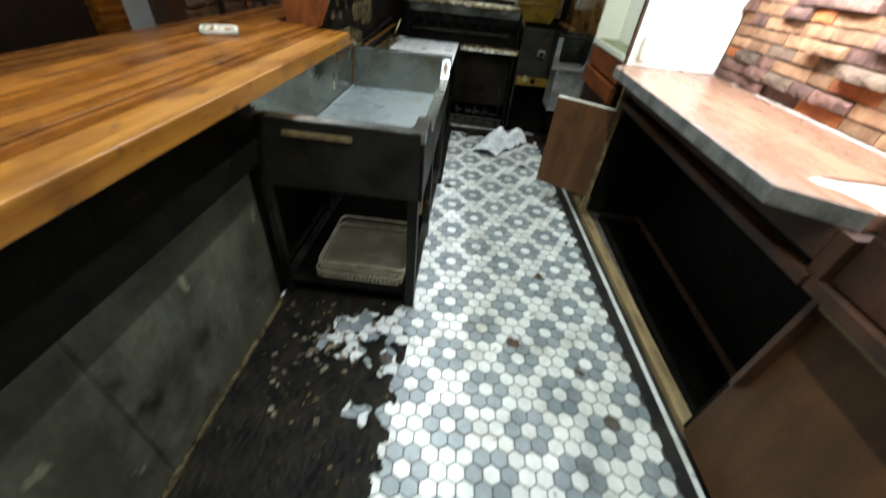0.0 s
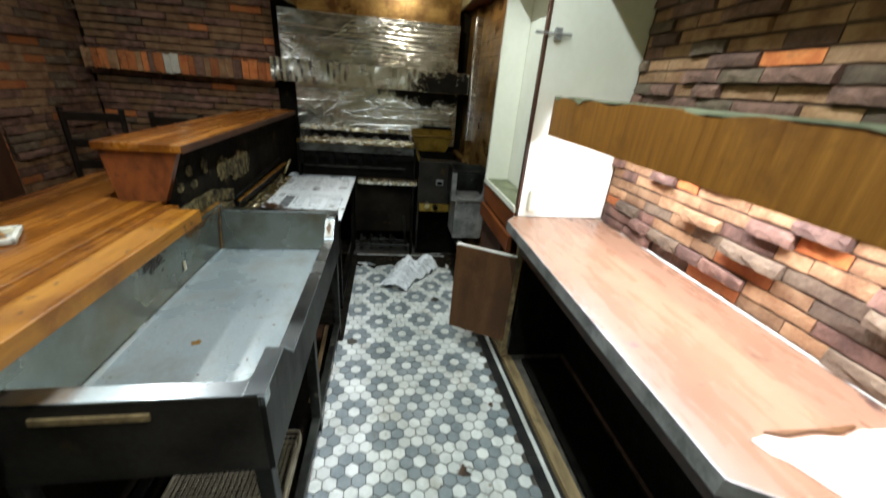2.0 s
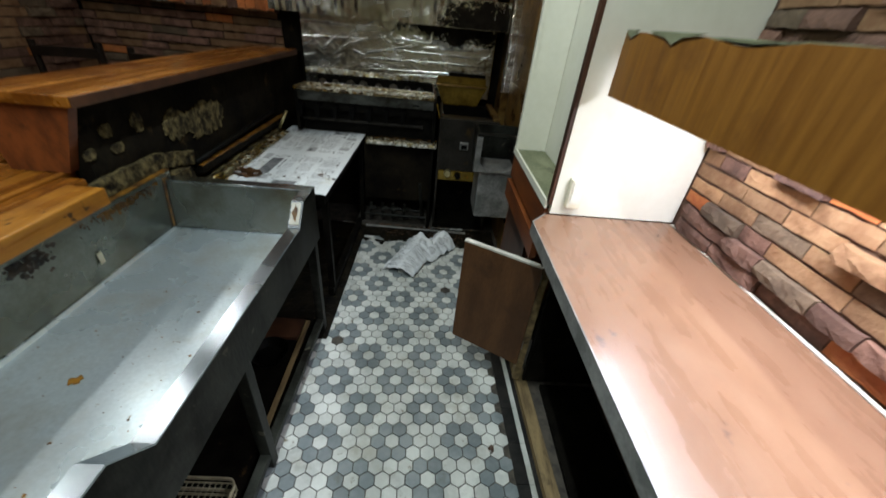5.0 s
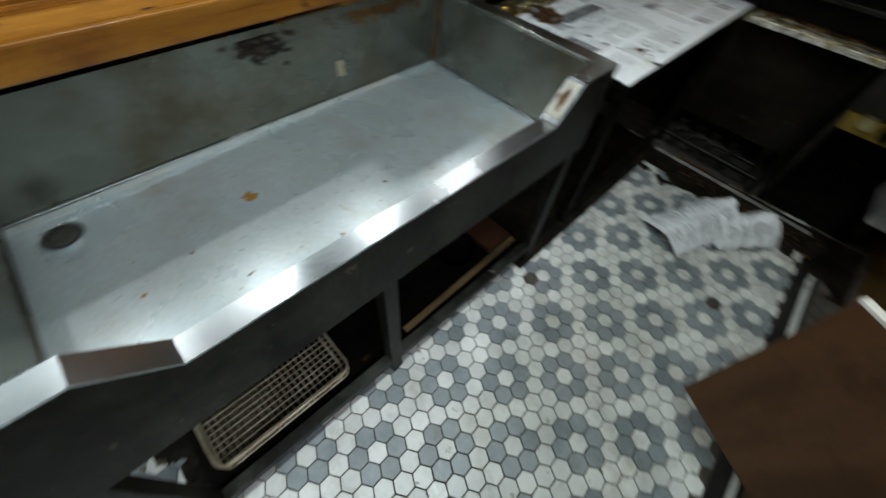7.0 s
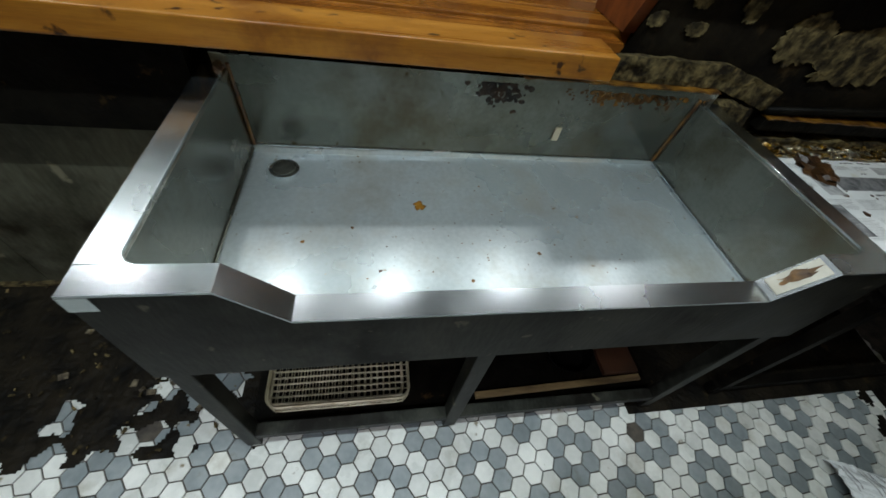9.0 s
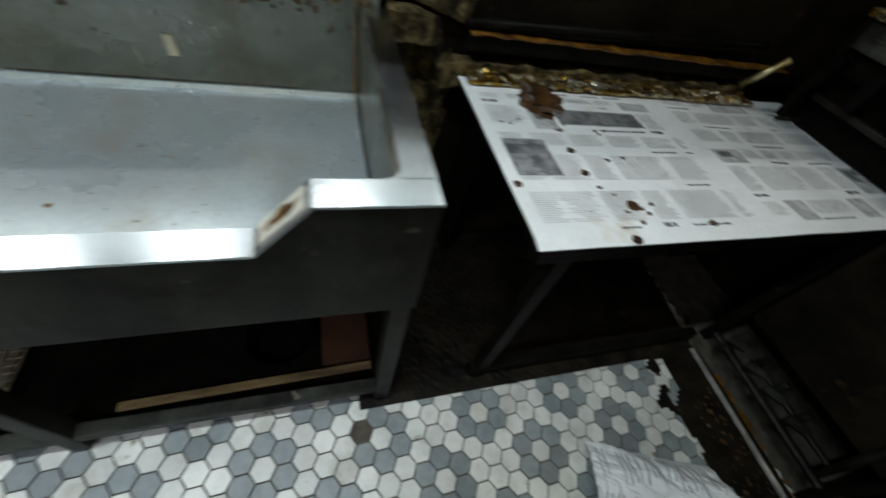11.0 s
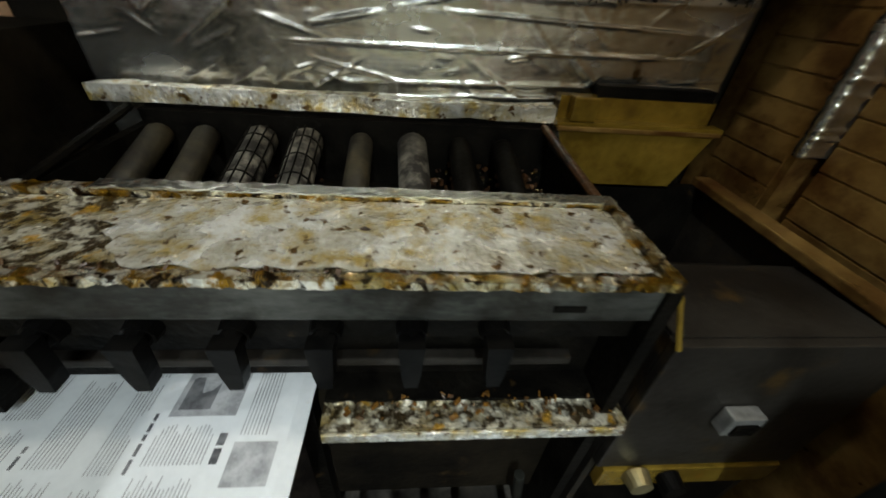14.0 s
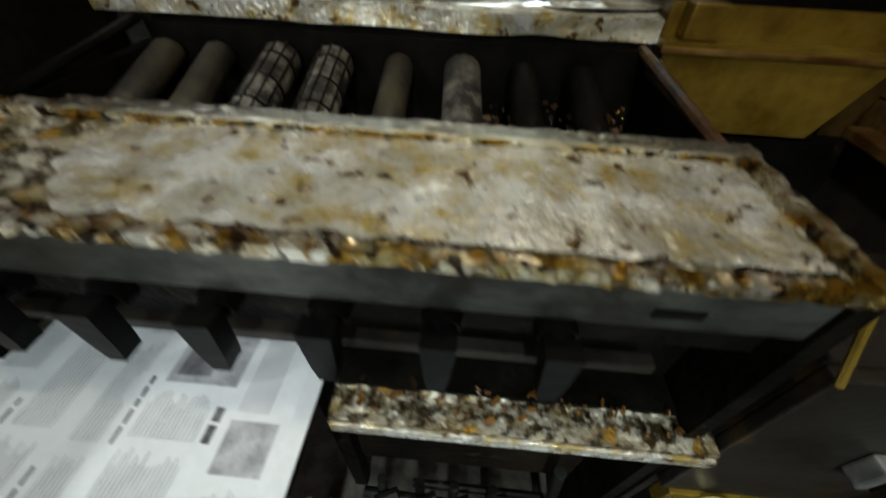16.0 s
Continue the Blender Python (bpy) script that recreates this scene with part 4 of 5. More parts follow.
for v in bm.verts:
    left = -0.25 + 0.9 * abs(v.co.y - 2.525) + 0.03 * wob(v.co.y, 1, 40, 3)
    v.co.x = left + (v.co.x + 0.30) / 0.74 * (0.440 - left)
    if v.co.y < 2.45:
        v.co.y += 0.010 * wob(v.co.x, 5, 30, 4)
part("foil_sheet", bm, TRAYFOIL, tray, "greasy silver foil sheet on the tray")
bm = bmesh.new()
for (x0, x1, y0, y1) in ((-0.445, 0.468, 2.592, 2.612), (-0.445, 0.468, 2.410, 2.424), (0.452, 0.468, 2.410, 2.612), (-0.450, -0.432, 2.410, 2.612)):
    box(bm, x0, x1, y0, y1, 0.966, 0.983 if y1 > 2.43 else 0.978)
bmesh.ops.subdivide_edges(bm, edges=[e for e in bm.edges if e.calc_length() > 0.1], cuts=110)
for v in bm.verts:
    v.co += Vector((0, wob(v.co.x * 7, v.co.z, 12, 4) * 0.005, wob(v.co.x * 9, v.co.y * 3, 14, 8) * 0.004))
part("foil_edge", bm, GREASE, tray, "crumpled greasy foil edge")
bm = sheet(-0.30, 0.462, 2.588, 2.614, 0.987, 150, 6, 0.003, lambda x, y: abs(wob(x, y, 40, 3)) * 0.004 + abs(wob(x, y, 110, 5)) * 0.002)
part("foil_rim", bm, FOIL, tray, "bright silver foil folded over the back rim")
bm = bmesh.new()
rng = random.Random(14)
for i in range(170):
    x, y = rng.uniform(-0.42, 0.44), 2.420 + abs(rng.gauss(0, 0.009))
    r = rng.uniform(0.002, 0.006)
    mm = Matrix.Translation((x, y, 0.974)) @ pose(0, 0, 0, rng.uniform(-50, 50), rng.uniform(-50, 50), rng.uniform(0, 180))
    box(bm, -r, r, -r * 0.5, r * 0.5, -r * 0.25, r * 0.25, m=mm)
for x, y, r in ((0.045, 2.517, 0.007), (0.085, 2.517, 0.007), (-0.16, 2.46, 0.014)):
    prism(bm, [(x + math.cos(a) * r * rng.uniform(0.6, 1.5), y + math.sin(a) * r * rng.uniform(0.5, 0.9)) for a in [math.tau * k / 9 for k in range(9)]], "z", 0.970, 0.9765)
tagged(part("burnt_crumb", bm, BURNT, tray, "burnt brown crumbs and stains"), kind="stuff")
# Black block added to keep the recess behind the ledge dark.
part("ledge_back", boxes((0.010, 0.505, 2.447, 2.50, 0.655, 0.690)), BLACK, stove)
bm = sheet(0.010, 0.505, 2.402, 2.446, 0.682, 110, 12, 0.014, lambda x, y: (abs(wob(x, y, 30, 2)) * 0.010 + abs(wob(x, y, 75, 3)) * 0.007) * min(1, max(0, (y - 2.412) * 30)))
part("shelf_lip", boxes((0.012, 0.503, 2.396, 2.4015, 0.654, 0.676), bevel=0.002), TRAYFOIL, stove, "pale foil lip")
part("lower_shelf", bm, TRAYTOP, stove, "greasy foil-covered lower ledge")
bm = bmesh.new()
rng = random.Random(2)
for i in range(60):
    x, y = rng.uniform(0.04, 0.50), rng.uniform(2.412, 2.455)
    r = rng.uniform(0.002, 0.007)
    mm = Matrix.Translation((x, y, 0.692)) @ pose(0, 0, 0, rng.uniform(0, 90), rng.uniform(0, 90), rng.uniform(0, 90))
    box(bm, -r, r, -r * 0.6, r * 0.6, -r * 0.2, r * 0.2, m=mm)
tagged(part("foil_flake", bm, RUSTY, stove, "flakes of greasy burnt foil"), kind="stuff")
for i in range(7):
    x = -0.415 + i * 0.1125
    bm = bmesh.new()
    rod(bm, (x, 2.447, 0.868), (x, 2.428, 0.866), 0.022, 14, 0.020)
    rod(bm, (x, 2.430, 0.866), (x, 2.405, 0.864), 0.017, 12, 0.014)
    prism(bm, [(x - 0.017, 0.880), (x + 0.017, 0.880), (x + 0.013, 0.826), (x + 0.009, 0.800), (x - 0.009, 0.800), (x - 0.013, 0.826)], "y", 2.396, 2.420)
    part("knob", bm, KNOB, stove)
# burner cavity
bm = boxes((-0.434, 0.464, 2.60, 2.615, 0.84, 0.965), (-0.434, 0.464, 2.935, 2.955, 0.84, 0.99))
part("cavity_wall", bm, BLACK, stove)
for i, (x, xo, kind) in enumerate(((-0.39, -0.396, 0), (-0.285, -0.30, 0), (-0.19, -0.184, 1), (-0.083, -0.087, 1), (0.035, 0.029, 0), (0.158, 0.142, 2), (0.26, 0.25, 3), (0.36, 0.35, 3))):
    bm = bmesh.new()
    a, b = Vector((x, 2.63, 0.868)), Vector((xo, 2.915, 0.945))
    n, r = 14, 0.033 if kind in (1, 2) else 0.026
    rod(bm, a, b, r, n)
    bmesh.ops.delete(bm, geom=[f for f in bm.faces if len(f.verts) > 4 and f.calc_center_median().y > 2.8], context="FACES_ONLY")
    end = [v for v in bm.verts if v.co.y > 2.8]
    ring = [e for e in bm.edges if e.is_boundary]
    for kk, (fwd, shrink) in enumerate(((0.012, 0.86), (0.010, 0.6))):
        made = bmesh.ops.extrude_edge_only(bm, edges=ring)["geom"]
        vs = [g for g in made if isinstance(g, bmesh.types.BMVert)]
        c = sum((v.co for v in vs), Vector()) / len(vs)
        for v in vs:
            v.co = c + (v.co - c) * shrink + Vector((0, fwd, 0.001))
        ring = [g for g in made if isinstance(g, bmesh.types.BMEdge) and g.is_boundary]
    bmesh.ops.holes_fill(bm, edges=ring)
    bmesh.ops.recalc_face_normals(bm, faces=bm.faces)
    tube = part("burner_tube", bm, CLAY if kind in (1, 2) else (BLACK if kind == 3 else TUBE), stove, smooth=True)
    if kind == 1:
        bm = bmesh.new()
        for k in range(5):
            p = a.lerp(b, k / 5 + 0.08)
            rod(bm, p - Vector((0, 0.002, 0)), p + Vector((0, 0.002, 0)), r + 0.0025, n)
        for k in range(5):
            g = math.radians(30 + 30 * k)
            off = Vector((math.cos(g) * (r + 0.001), 0, math.sin(g) * (r + 0.001)))
            rod(bm, a + off, b + off, 0.002, 5)
        part("wire_guard", bm, BLACK, tube, "black wire guard")
for x in (-0.44, 0.47):
    bm = bmesh.new()
    rod(bm, (x, 2.61, 0.955), (x - 0.02, 2.95, 0.99), 0.009, 8)
    part("grate_bar", bm, BLACK if x < 0 else BURNT, stove)
for seed, (xa, xb, ya, yb, za, zb, n), mt, nm in ((5, (0.19, 0.45, 2.62, 2.93, 0.845, 0.90, 150), BURNT, "burnt crust among the burners"), (6, (0.20, 0.45, 2.62, 2.93, 0.86, 0.90, 40), GREASE, "shiny grease crumbs among the burners"), (7, (-0.42, 0.20, 2.62, 2.93, 0.842, 0.85, 90), BURNT, "burnt crust under the burners")):
    rng, bm = random.Random(seed), bmesh.new()
    for i in range(n):
        r = rng.uniform(0.002, 0.009) if mt is BURNT else rng.uniform(0.0015, 0.004)
        u, v = rng.random(), rng.random()
        box(bm, -r, r, -r * 0.7, r * 0.7, -r * 0.5, r * 0.5, m=Matrix.Translation((xa + (xb - xa) * u, ya + (yb - ya) * v, za + (zb - za) * v)) @ pose(0, 0, 0, rng.uniform(0, 90), rng.uniform(0, 90), rng.uniform(0, 90)))
    tagged(part("crust", bm, mt, stove, nm), kind="stuff")
bm = bmesh.new()
rod(bm, (0.486, 2.428, 0.95), (0.512, 2.408, 0.862), 0.004, 8)
part("side_tube", bm, OCHRE, stove, "thin rusty golden tube at the open end")
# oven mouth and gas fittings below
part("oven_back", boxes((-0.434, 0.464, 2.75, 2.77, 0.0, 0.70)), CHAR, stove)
# Black panel closes the oven mouth and stands in for its shade.
part("oven_lining", boxes((-0.02, 0.464, 2.50, 2.515, 0.20, 0.655)), CHAR, stove, "black panel in place of the oven mouth's shade")
for a, b, r in (((-0.02, 2.45, 0.085), (0.46, 2.43, 0.085), 0.014), ((0.10, 2.47, 0.13), (0.42, 2.47, 0.12), 0.010), ((0.43, 2.44, 0.08), (0.40, 2.46, 0.36), 0.012)):
    bm = bmesh.new()
    rod(bm, a, b, r)
    part("gas_pipe", bm, DULL, stove, "blackened gas pipe")
for x in (0.03, 0.12, 0.2, 0.29):
    bm = bmesh.new()
    rod(bm, (x, 2.44, 0.06), (x, 2.46, 0.18), 0.012)
    rod(bm, (x - 0.01, 2.42, 0.14), (x + 0.04, 2.44, 0.15), 0.016, 8)
    part("gas_tap", bm, DULL, stove, "blackened gas tap")
bm = bmesh.new()
rod(bm, (0.0, 2.385, 0.012), (0.78, 2.36, 0.012), 0.010, 8)
fp = thing("floor_pipe", (0.39, 2.37, 0.0), "thin worn metal pipe lying along the range", "pipe")
part("tube", bm, TRIM, fp)
# ---- fryer ----
fry = thing("deep_fryer", (0.72, 2.69, 0.0), "dark steel deep fryer with a greasy ochre back box", "fryer")
part("front_panel", boxes((0.515, 0.925, 2.412, 2.43, 0.50, 0.862), bevel=0.003), DARKSTEEL, fry)
part("side_panel", boxes((0.515, 0.53, 2.431, 2.95, 0.05, 0.862)), DARKSTEEL, fry)
part("side_panel", boxes((0.91, 0.925, 2.431, 2.95, 0.05, 0.862)), DARKSTEEL, fry)
bm = bmesh.new()
prism(bm, [(2.431, 0.862), (2.62, 0.846), (2.95, 0.60), (2.95, 0.58), (2.62, 0.826), (2.431, 0.842)], "x", 0.531, 0.909)
part("tank_slope", bm, DARKSTEEL, fry)
part("tank_rim", boxes((0.880, 0.925, 2.431, 2.95, 0.863, 0.885), bevel=0.004), SIDEFOIL, fry, "greasy brown rim strip")
part("tank_rim", boxes((0.515, 0.535, 2.431, 2.95, 0.863, 0.872), bevel=0.003), DARKSTEEL, fry)
part("tank_back", boxes((0.531, 0.909, 2.93, 2.95, 0.58, 0.862)), BLACK, fry)
bm = bmesh.new()
prism(bm, [(0.535, 0.855), (0.80, 0.855), (0.868, 1.0), (0.475, 1.0)], "y", 2.93, 2.985)
part("back_box", bm, OCHRE, fry, "greasy ochre enamel box")
part("box_rim", boxes((0.48, 0.86, 2.965, 3.0, 1.001, 1.06), (0.47, 0.875, 2.924, 2.964, 1.001, 1.012)), OCHRE, fry)
part("box_lip", boxes((0.472, 0.872, 2.9205, 2.9285, 0.994, 1.004), bevel=0.002), SIDEFOIL, fry, "greasy bright front lip")
# Solid black slab paints in the dark hollow of the box's open top.
part("box_mouth", boxes((0.565, 0.85, 2.968, 3.0, 1.0605, 1.085)), BLACK, fry, "black slab in place of the shaded open top")
part("box_block", boxes((0.50, 0.56, 2.93, 2.975, 1.013, 1.065), bevel=0.004), OCHRE, fry)
part("thermostat", boxes((0.665, 0.725, 2.385, 2.411, 0.665, 0.715), bevel=0.004), TRIM, fry, "small grey thermostat box")
# Raised black slab paints in the dark of a hollow.
part("pocket", boxes((0.675, 0.715, 2.381, 2.386, 0.673, 0.700)), BLACK, fry)
part("valve_panel", boxes((0.53, 0.91, 2.405, 2.43, 0.43, 0.498), bevel=0.003), OCHRE, fry, "rusty valve panel")
bm = bmesh.new()
rod(bm, (0.597, 2.404, 0.485), (0.597, 2.375, 0.485), 0.027, 18, 0.022)
part("valve_knob", bm, BRASS, fry, "pale brass valve knob", smooth=False)
bm = bmesh.new()
rod(bm, (0.672, 2.404, 0.47), (0.672, 2.372, 0.47), 0.024, 18, 0.020)
part("valve_knob", bm, KNOB, fry, "black valve knob")
part("cabinet_back", boxes((0.53, 0.91, 2.70, 2.72, 0.05, 0.43)), BLACK, fry)
part("base", boxes((0.515, 0.925, 2.45, 2.95, 0.0, 0.05)), BLACK, fry)

# hand basin in front of the fryer's end
basin = thing("hand_basin", (0.86, 2.14, 0.33), "scuffed grey steel hand basin with a rounded open front", "basin")
part("lower_front", boxes((0.775, 1.01, 2.02, 2.28, 0.34, 0.668), bevel=0.012), TRIM, basin, "scratched grey front")
bm = bmesh.new()
arc = [(0.768 + 0.07 - 0.07 * math.sin(a), 0.735 - 0.07 * math.cos(a)) for a in [math.radians(9 * k) for k in range(11)]]
arc2 = [(0.985 - 0.07 + 0.07 * math.sin(a), 0.735 - 0.07 * math.cos(a)) for a in [math.radians(9 * k) for k in range(11)]]
prism(bm, [(0.735, 0.865), (0.735, 0.655), (1.012, 0.655), (1.012, 0.865), (0.985, 0.865)] + arc2[::-1] + arc + [(0.768, 0.865)], "y", 2.0, 2.05)
part("bowl_frame", bm, TRIM, basin)
part("top_edge", boxes((0.735, 1.012, 2.0, 2.05, 0.866, 0.884), bevel=0.006), DULL, basin)
# Bowl inside in near-black steel: the recess's shade is in the colour.
part("bowl_back", boxes((0.74, 1.01, 2.25, 2.27, 0.669, 0.884)), DULL, basin)
part("bowl_side", boxes((0.74, 0.755, 2.051, 2.249, 0.669, 0.884)), DULL, basin)
part("bowl_side", boxes((0.998, 1.01, 2.051, 2.249, 0.669, 0.884)), DULL, basin)

# ---- right counter ----
ctr = thing("counter", (1.06, 0.3, 0.86), "long wood-look laminate counter with a torn corner", "counter")
bm = bmesh.new()
prism(bm, [(0.815, -0.318), (0.962, -0.402), (1.312, -0.402), (1.312, 0.962), (0.872, 0.962), (0.815, 0.90)], "z", 0.862, 0.900)
part("worktop", bm, COUNTER, ctr)
bm = bmesh.new()
prism(bm, [(0.811, -0.318), (0.815, -0.318), (0.815, 0.90), (0.811, 0.90)], "z", 0.858, 0.9015)
prism(bm, [(0.811, -0.319), (0.960, -0.406), (0.962, -0.4025), (0.815, -0.3185)], "z", 0.858, 0.9015)
prism(bm, [(0.811, 0.90), (0.815, 0.90), (0.872, 0.963), (0.868, 0.965)], "z", 0.858, 0.9015)
part("edge_trim", bm, TRIM, ctr, "scuffed grey edge trim")
part("caulk_line", boxes((1.300, 1.312, -0.40, 0.95, 0.9005, 0.905), bevel=0.002), PALE, ctr, "white sealant line along the wall")
rng = random.Random(4)
bm = bmesh.new()
tear = [(0.925, -0.255), (0.962, -0.249), (1.0, -0.262), (1.06, -0.258), (1.12, -0.265), (1.17, -0.252), (1.25, -0.255), (1.29, -0.25), (1.29, -0.39), (0.985, -0.398), (0.985, -0.36), (0.955, -0.30), (0.935, -0.285)]
prism(bm, tear, "z", 0.9005, 0.9022)
part("torn_patch", bm, PALE, ctr, "pale bare board where laminate is torn off")
bm = bmesh.new()
ring = [(0.965, -0.243), (1.0, -0.255), (1.06, -0.250), (1.12, -0.258), (1.17, -0.247), (1.17, -0.242), (1.10, -0.246), (1.0, -0.243)]
prism(bm, ring, "z", 0.9026, 0.9055)
part("peeled_edge", bm, DOORWOOD, ctr, "brown peeled laminate lip")

base = thing("base_cabinet", (1.1, 0.4, 0.0), "dark wooden base cabinet with doors missing", "cabinet")
part("apron_rail", boxes((0.925, 0.945, -0.40, 0.955, 0.775, 0.857)), DARKWOOD, base)
part("lower_rail", boxes((0.915, 0.95, -0.42, 0.955, 0.715, 0.745), bevel=0.003), DARKWOOD, base)
# Inside boards painted black in place of the shade in the open cabinet.
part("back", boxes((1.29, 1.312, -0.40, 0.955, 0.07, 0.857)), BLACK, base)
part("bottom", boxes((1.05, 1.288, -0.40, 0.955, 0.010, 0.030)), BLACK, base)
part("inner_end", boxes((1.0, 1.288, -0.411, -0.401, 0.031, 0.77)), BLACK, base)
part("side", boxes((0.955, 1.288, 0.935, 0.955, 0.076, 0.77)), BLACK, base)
part("corner_apron", boxes((0.925, 0.990, -0.441, -0.4015, 0.746, 0.857), bevel=0.002), DARKWOOD, base)
part("end_panel", boxes((0.9905, 1.312, -0.440, -0.408, 0.75, 0.907), bevel=0.003), DARKWOOD, base, "brown end board")
bm = bmesh.new()
y0, y1 = -1.7, 1.6
prism(bm, [(0.983 + TILT * y0, y0), (1.035 + TILT * y0, y0), (1.035 + TILT * y1, y1), (0.983 + TILT * y1, y1)], "z", 0.0, 0.030)
part("sill", bm, SILL, base, "worn wooden sill at the floor")

near = thing("near_cabinet", (1.1, -1.0, 0.0), "brown veneered low cabinet with a worn drawer edge", "cabinet")
part("door", boxes((0.985, 1.0, -1.7, -0.425, 0.035, 0.680), bevel=0.002), DOORWOOD, near)
part("drawer_edge", boxes((0.955, 0.985, -1.7, -0.445, 0.684, 0.702), bevel=0.003), SILL, near, "worn pale edge strip")
part("rail", boxes((0.925, 0.960, -1.7, -0.422, 0.712, 0.745), bevel=0.003), DARKWOOD, near)
part("drawer_front", boxes((0.945, 0.965, -1.7, -0.445, 0.752, 0.856), bevel=0.002), DARKWOOD, near)
part("top", boxes((0.945, 1.312, -1.7, -0.445, 0.858, 0.872)), DARKWOOD, near)
part("body", boxes((1.001, 1.312, -1.7, -0.412, 0.035, 0.711)), DARKWOOD, near)
part("stile", boxes((0.948, 0.992, -0.460, -0.4425, 0.36, 1.286), bevel=0.003), DARKWOOD, near, "brown upright stile beside the worktop")
pale_b = thing("pale_tray", (1.15, -0.62, 0.873), "pale lined tray on the low cabinet", "tray")
part("tray_body", boxes((1.06, 1.28, -0.85, -0.50, 0.873, 0.880), (1.05, 1.06, -0.85, -0.49, 0.873, 0.90), (1.06, 1.28, -0.50, -0.49, 0.873, 0.90), bevel=0.002), PALE, pale_b)

# open cupboard door hanging into the aisle
a, b = Vector((0.915, 0.955)), Vector((0.635, 1.12))
d = (b - a).normalized()
nrm = Vector((-d.y, d.x)) * 0.009
bm = bmesh.new()
prism(bm, [tuple(a + nrm), tuple(b + nrm), tuple(b - nrm), tuple(a - nrm)], "z", 0.165, 0.682)
cdoor = part("door", bm, DOORWOOD, base, "open brown door swung into the aisle")
bm = bmesh.new()
prism(bm, [tuple(a + nrm * 1.1), tuple(b + nrm * 1.1), tuple(b - nrm * 1.1), tuple(a - nrm * 1.1)], "z", 0.683, 0.690)
part("top_edge", bm, PALE, cdoor, "bare pale top edge")
for z in (0.25, 0.60):
    bm = bmesh.new()
    rod(bm, (0.917, 0.962, z), (0.917, 0.962, z + 0.05), 0.006, 8)
    part("hinge", bm, TRIM, cdoor)
post = thing("cupboard_post", (0.93, 0.965, 0.0), "scuffed pale cupboard post behind the open door", "post")
part("post_body", boxes((0.915, 0.945, 0.957, 0.985, 0.056, 0.857), bevel=0.002), SILL, post)

# tall cupboard, open at the aisle
tall = thing("tall_cupboard", (1.1, 1.28, 0.0), "tall cream cupboard with open front and dark drawers below", "cupboard")
part("end_panel", boxes((0.885, 1.316, 0.966, 0.986, 0.902, 2.055), bevel=0.001), CREAM, tall)
part("front_edge", boxes((0.872, 0.884, 0.964, 0.990, 0.935, 2.055), bevel=0.001), DARKWOOD, tall, "dark front edge strip")
part("inner_far_side", boxes((0.885, 1.01, 1.575, 1.595, 0.93, 2.055)), CREAM, tall)
part("inner_back", boxes((1.012, 1.025, 0.987, 1.595, 0.93, 2.055)), CREAM, tall)
part("far_edge", boxes((0.870, 0.884, 1.57, 1.60, 0.93, 2.055)), CREAM, tall)
part("top_fascia", boxes((0.870, 0.884, 0.991, 1.569, 1.955, 2.055)), CREAM, tall)
part("inner_top", boxes((0.885, 1.01, 0.987, 1.574, 1.94, 1.955)), CREAM, tall)
part("bottom_shelf", boxes((0.876, 1.01, 0.987, 1.574, 0.918, 0.937)), GREEN, tall, "green cloth-lined bottom shelf")
part("shelf_edge", boxes((0.868, 0.8755, 0.987, 1.60, 0.912, 0.940)), CREAM, tall, "pale shelf edge")
part("drawer", boxes((0.872, 0.89, 0.99, 1.59, 0.80, 0.908), bevel=0.002), REDWOOD, tall)
part("drawer", boxes((0.860, 0.885, 0.99, 1.59, 0.70, 0.785), bevel=0.002), REDWOOD, tall)
part("lower_front", boxes((0.90, 0.915, 1.20, 1.60, 0.06, 0.69)), DARKWOOD, tall)
part("lower_side", boxes((0.90, 1.31, 1.60, 1.615, 0.06, 0.91)), REDWOOD, tall)
bolt = thing("slide_bolt", (0.9, 0.96, 1.667), "small steel slide bolt on the cream cupboard side", "bolt")
bm = bmesh.new()
rod(bm, (0.825, 0.952, 1.667), (0.975, 0.952, 1.669), 0.005, 8)
part("bar", bm, TRIM, bolt)
part("plate", boxes((0.905, 0.935, 0.950, 0.9655, 1.648, 1.69), bevel=0.002), TRIM, bolt)
hinge = thing("hinge_plate", (0.915, 0.963, 1.88), "small dark hinge plate on the cupboard side", "hinge")
part("plate", boxes((0.905, 0.925, 0.962, 0.9655, 1.865, 1.915)), TRIM, hinge)
part("screw", boxes((0.910, 0.920, 0.959, 0.9615, 1.872, 1.884), (0.910, 0.920, 0.959, 0.9615, 1.896, 1.908)), BLACK, hinge)
sock = thing("wall_socket", (0.945, 0.955, 0.985), "yellowed plastic socket box on the cupboard side", "socket")
part("housing", boxes((0.922, 0.968, 0.940, 0.9655, 0.935, 1.035), bevel=0.006), WHITEPL, sock)
part("cover", boxes((0.928, 0.962, 0.936, 0.9405, 0.955, 1.028), bevel=0.003), CREAM, sock)

# wall shelf with deep fascia
shelf = thing("wall_shelf", (1.12, 0.2, 1.29), "wall shelf with wood-grain laminate fascia and green cloth top", "shelf")
bm = sheet(-1.75, 0.925, 1.288, 1.440, 0.0, 60, 6, 0.016, lambda x, y: 0)
for v in bm.verts:
    x, y, z = v.co
    top = y > 1.43
    v.co = Vector((0.945 + z + 0.012, x, y - (max(0, wob(x, 3, 5, 1)) * 0.03 if top else 0)))
part("fascia", bm, FASCIA, shelf)
part("board", boxes((0.962, 1.314, -1.75, 0.930, 1.41, 1.432)), DARKWOOD, shelf)
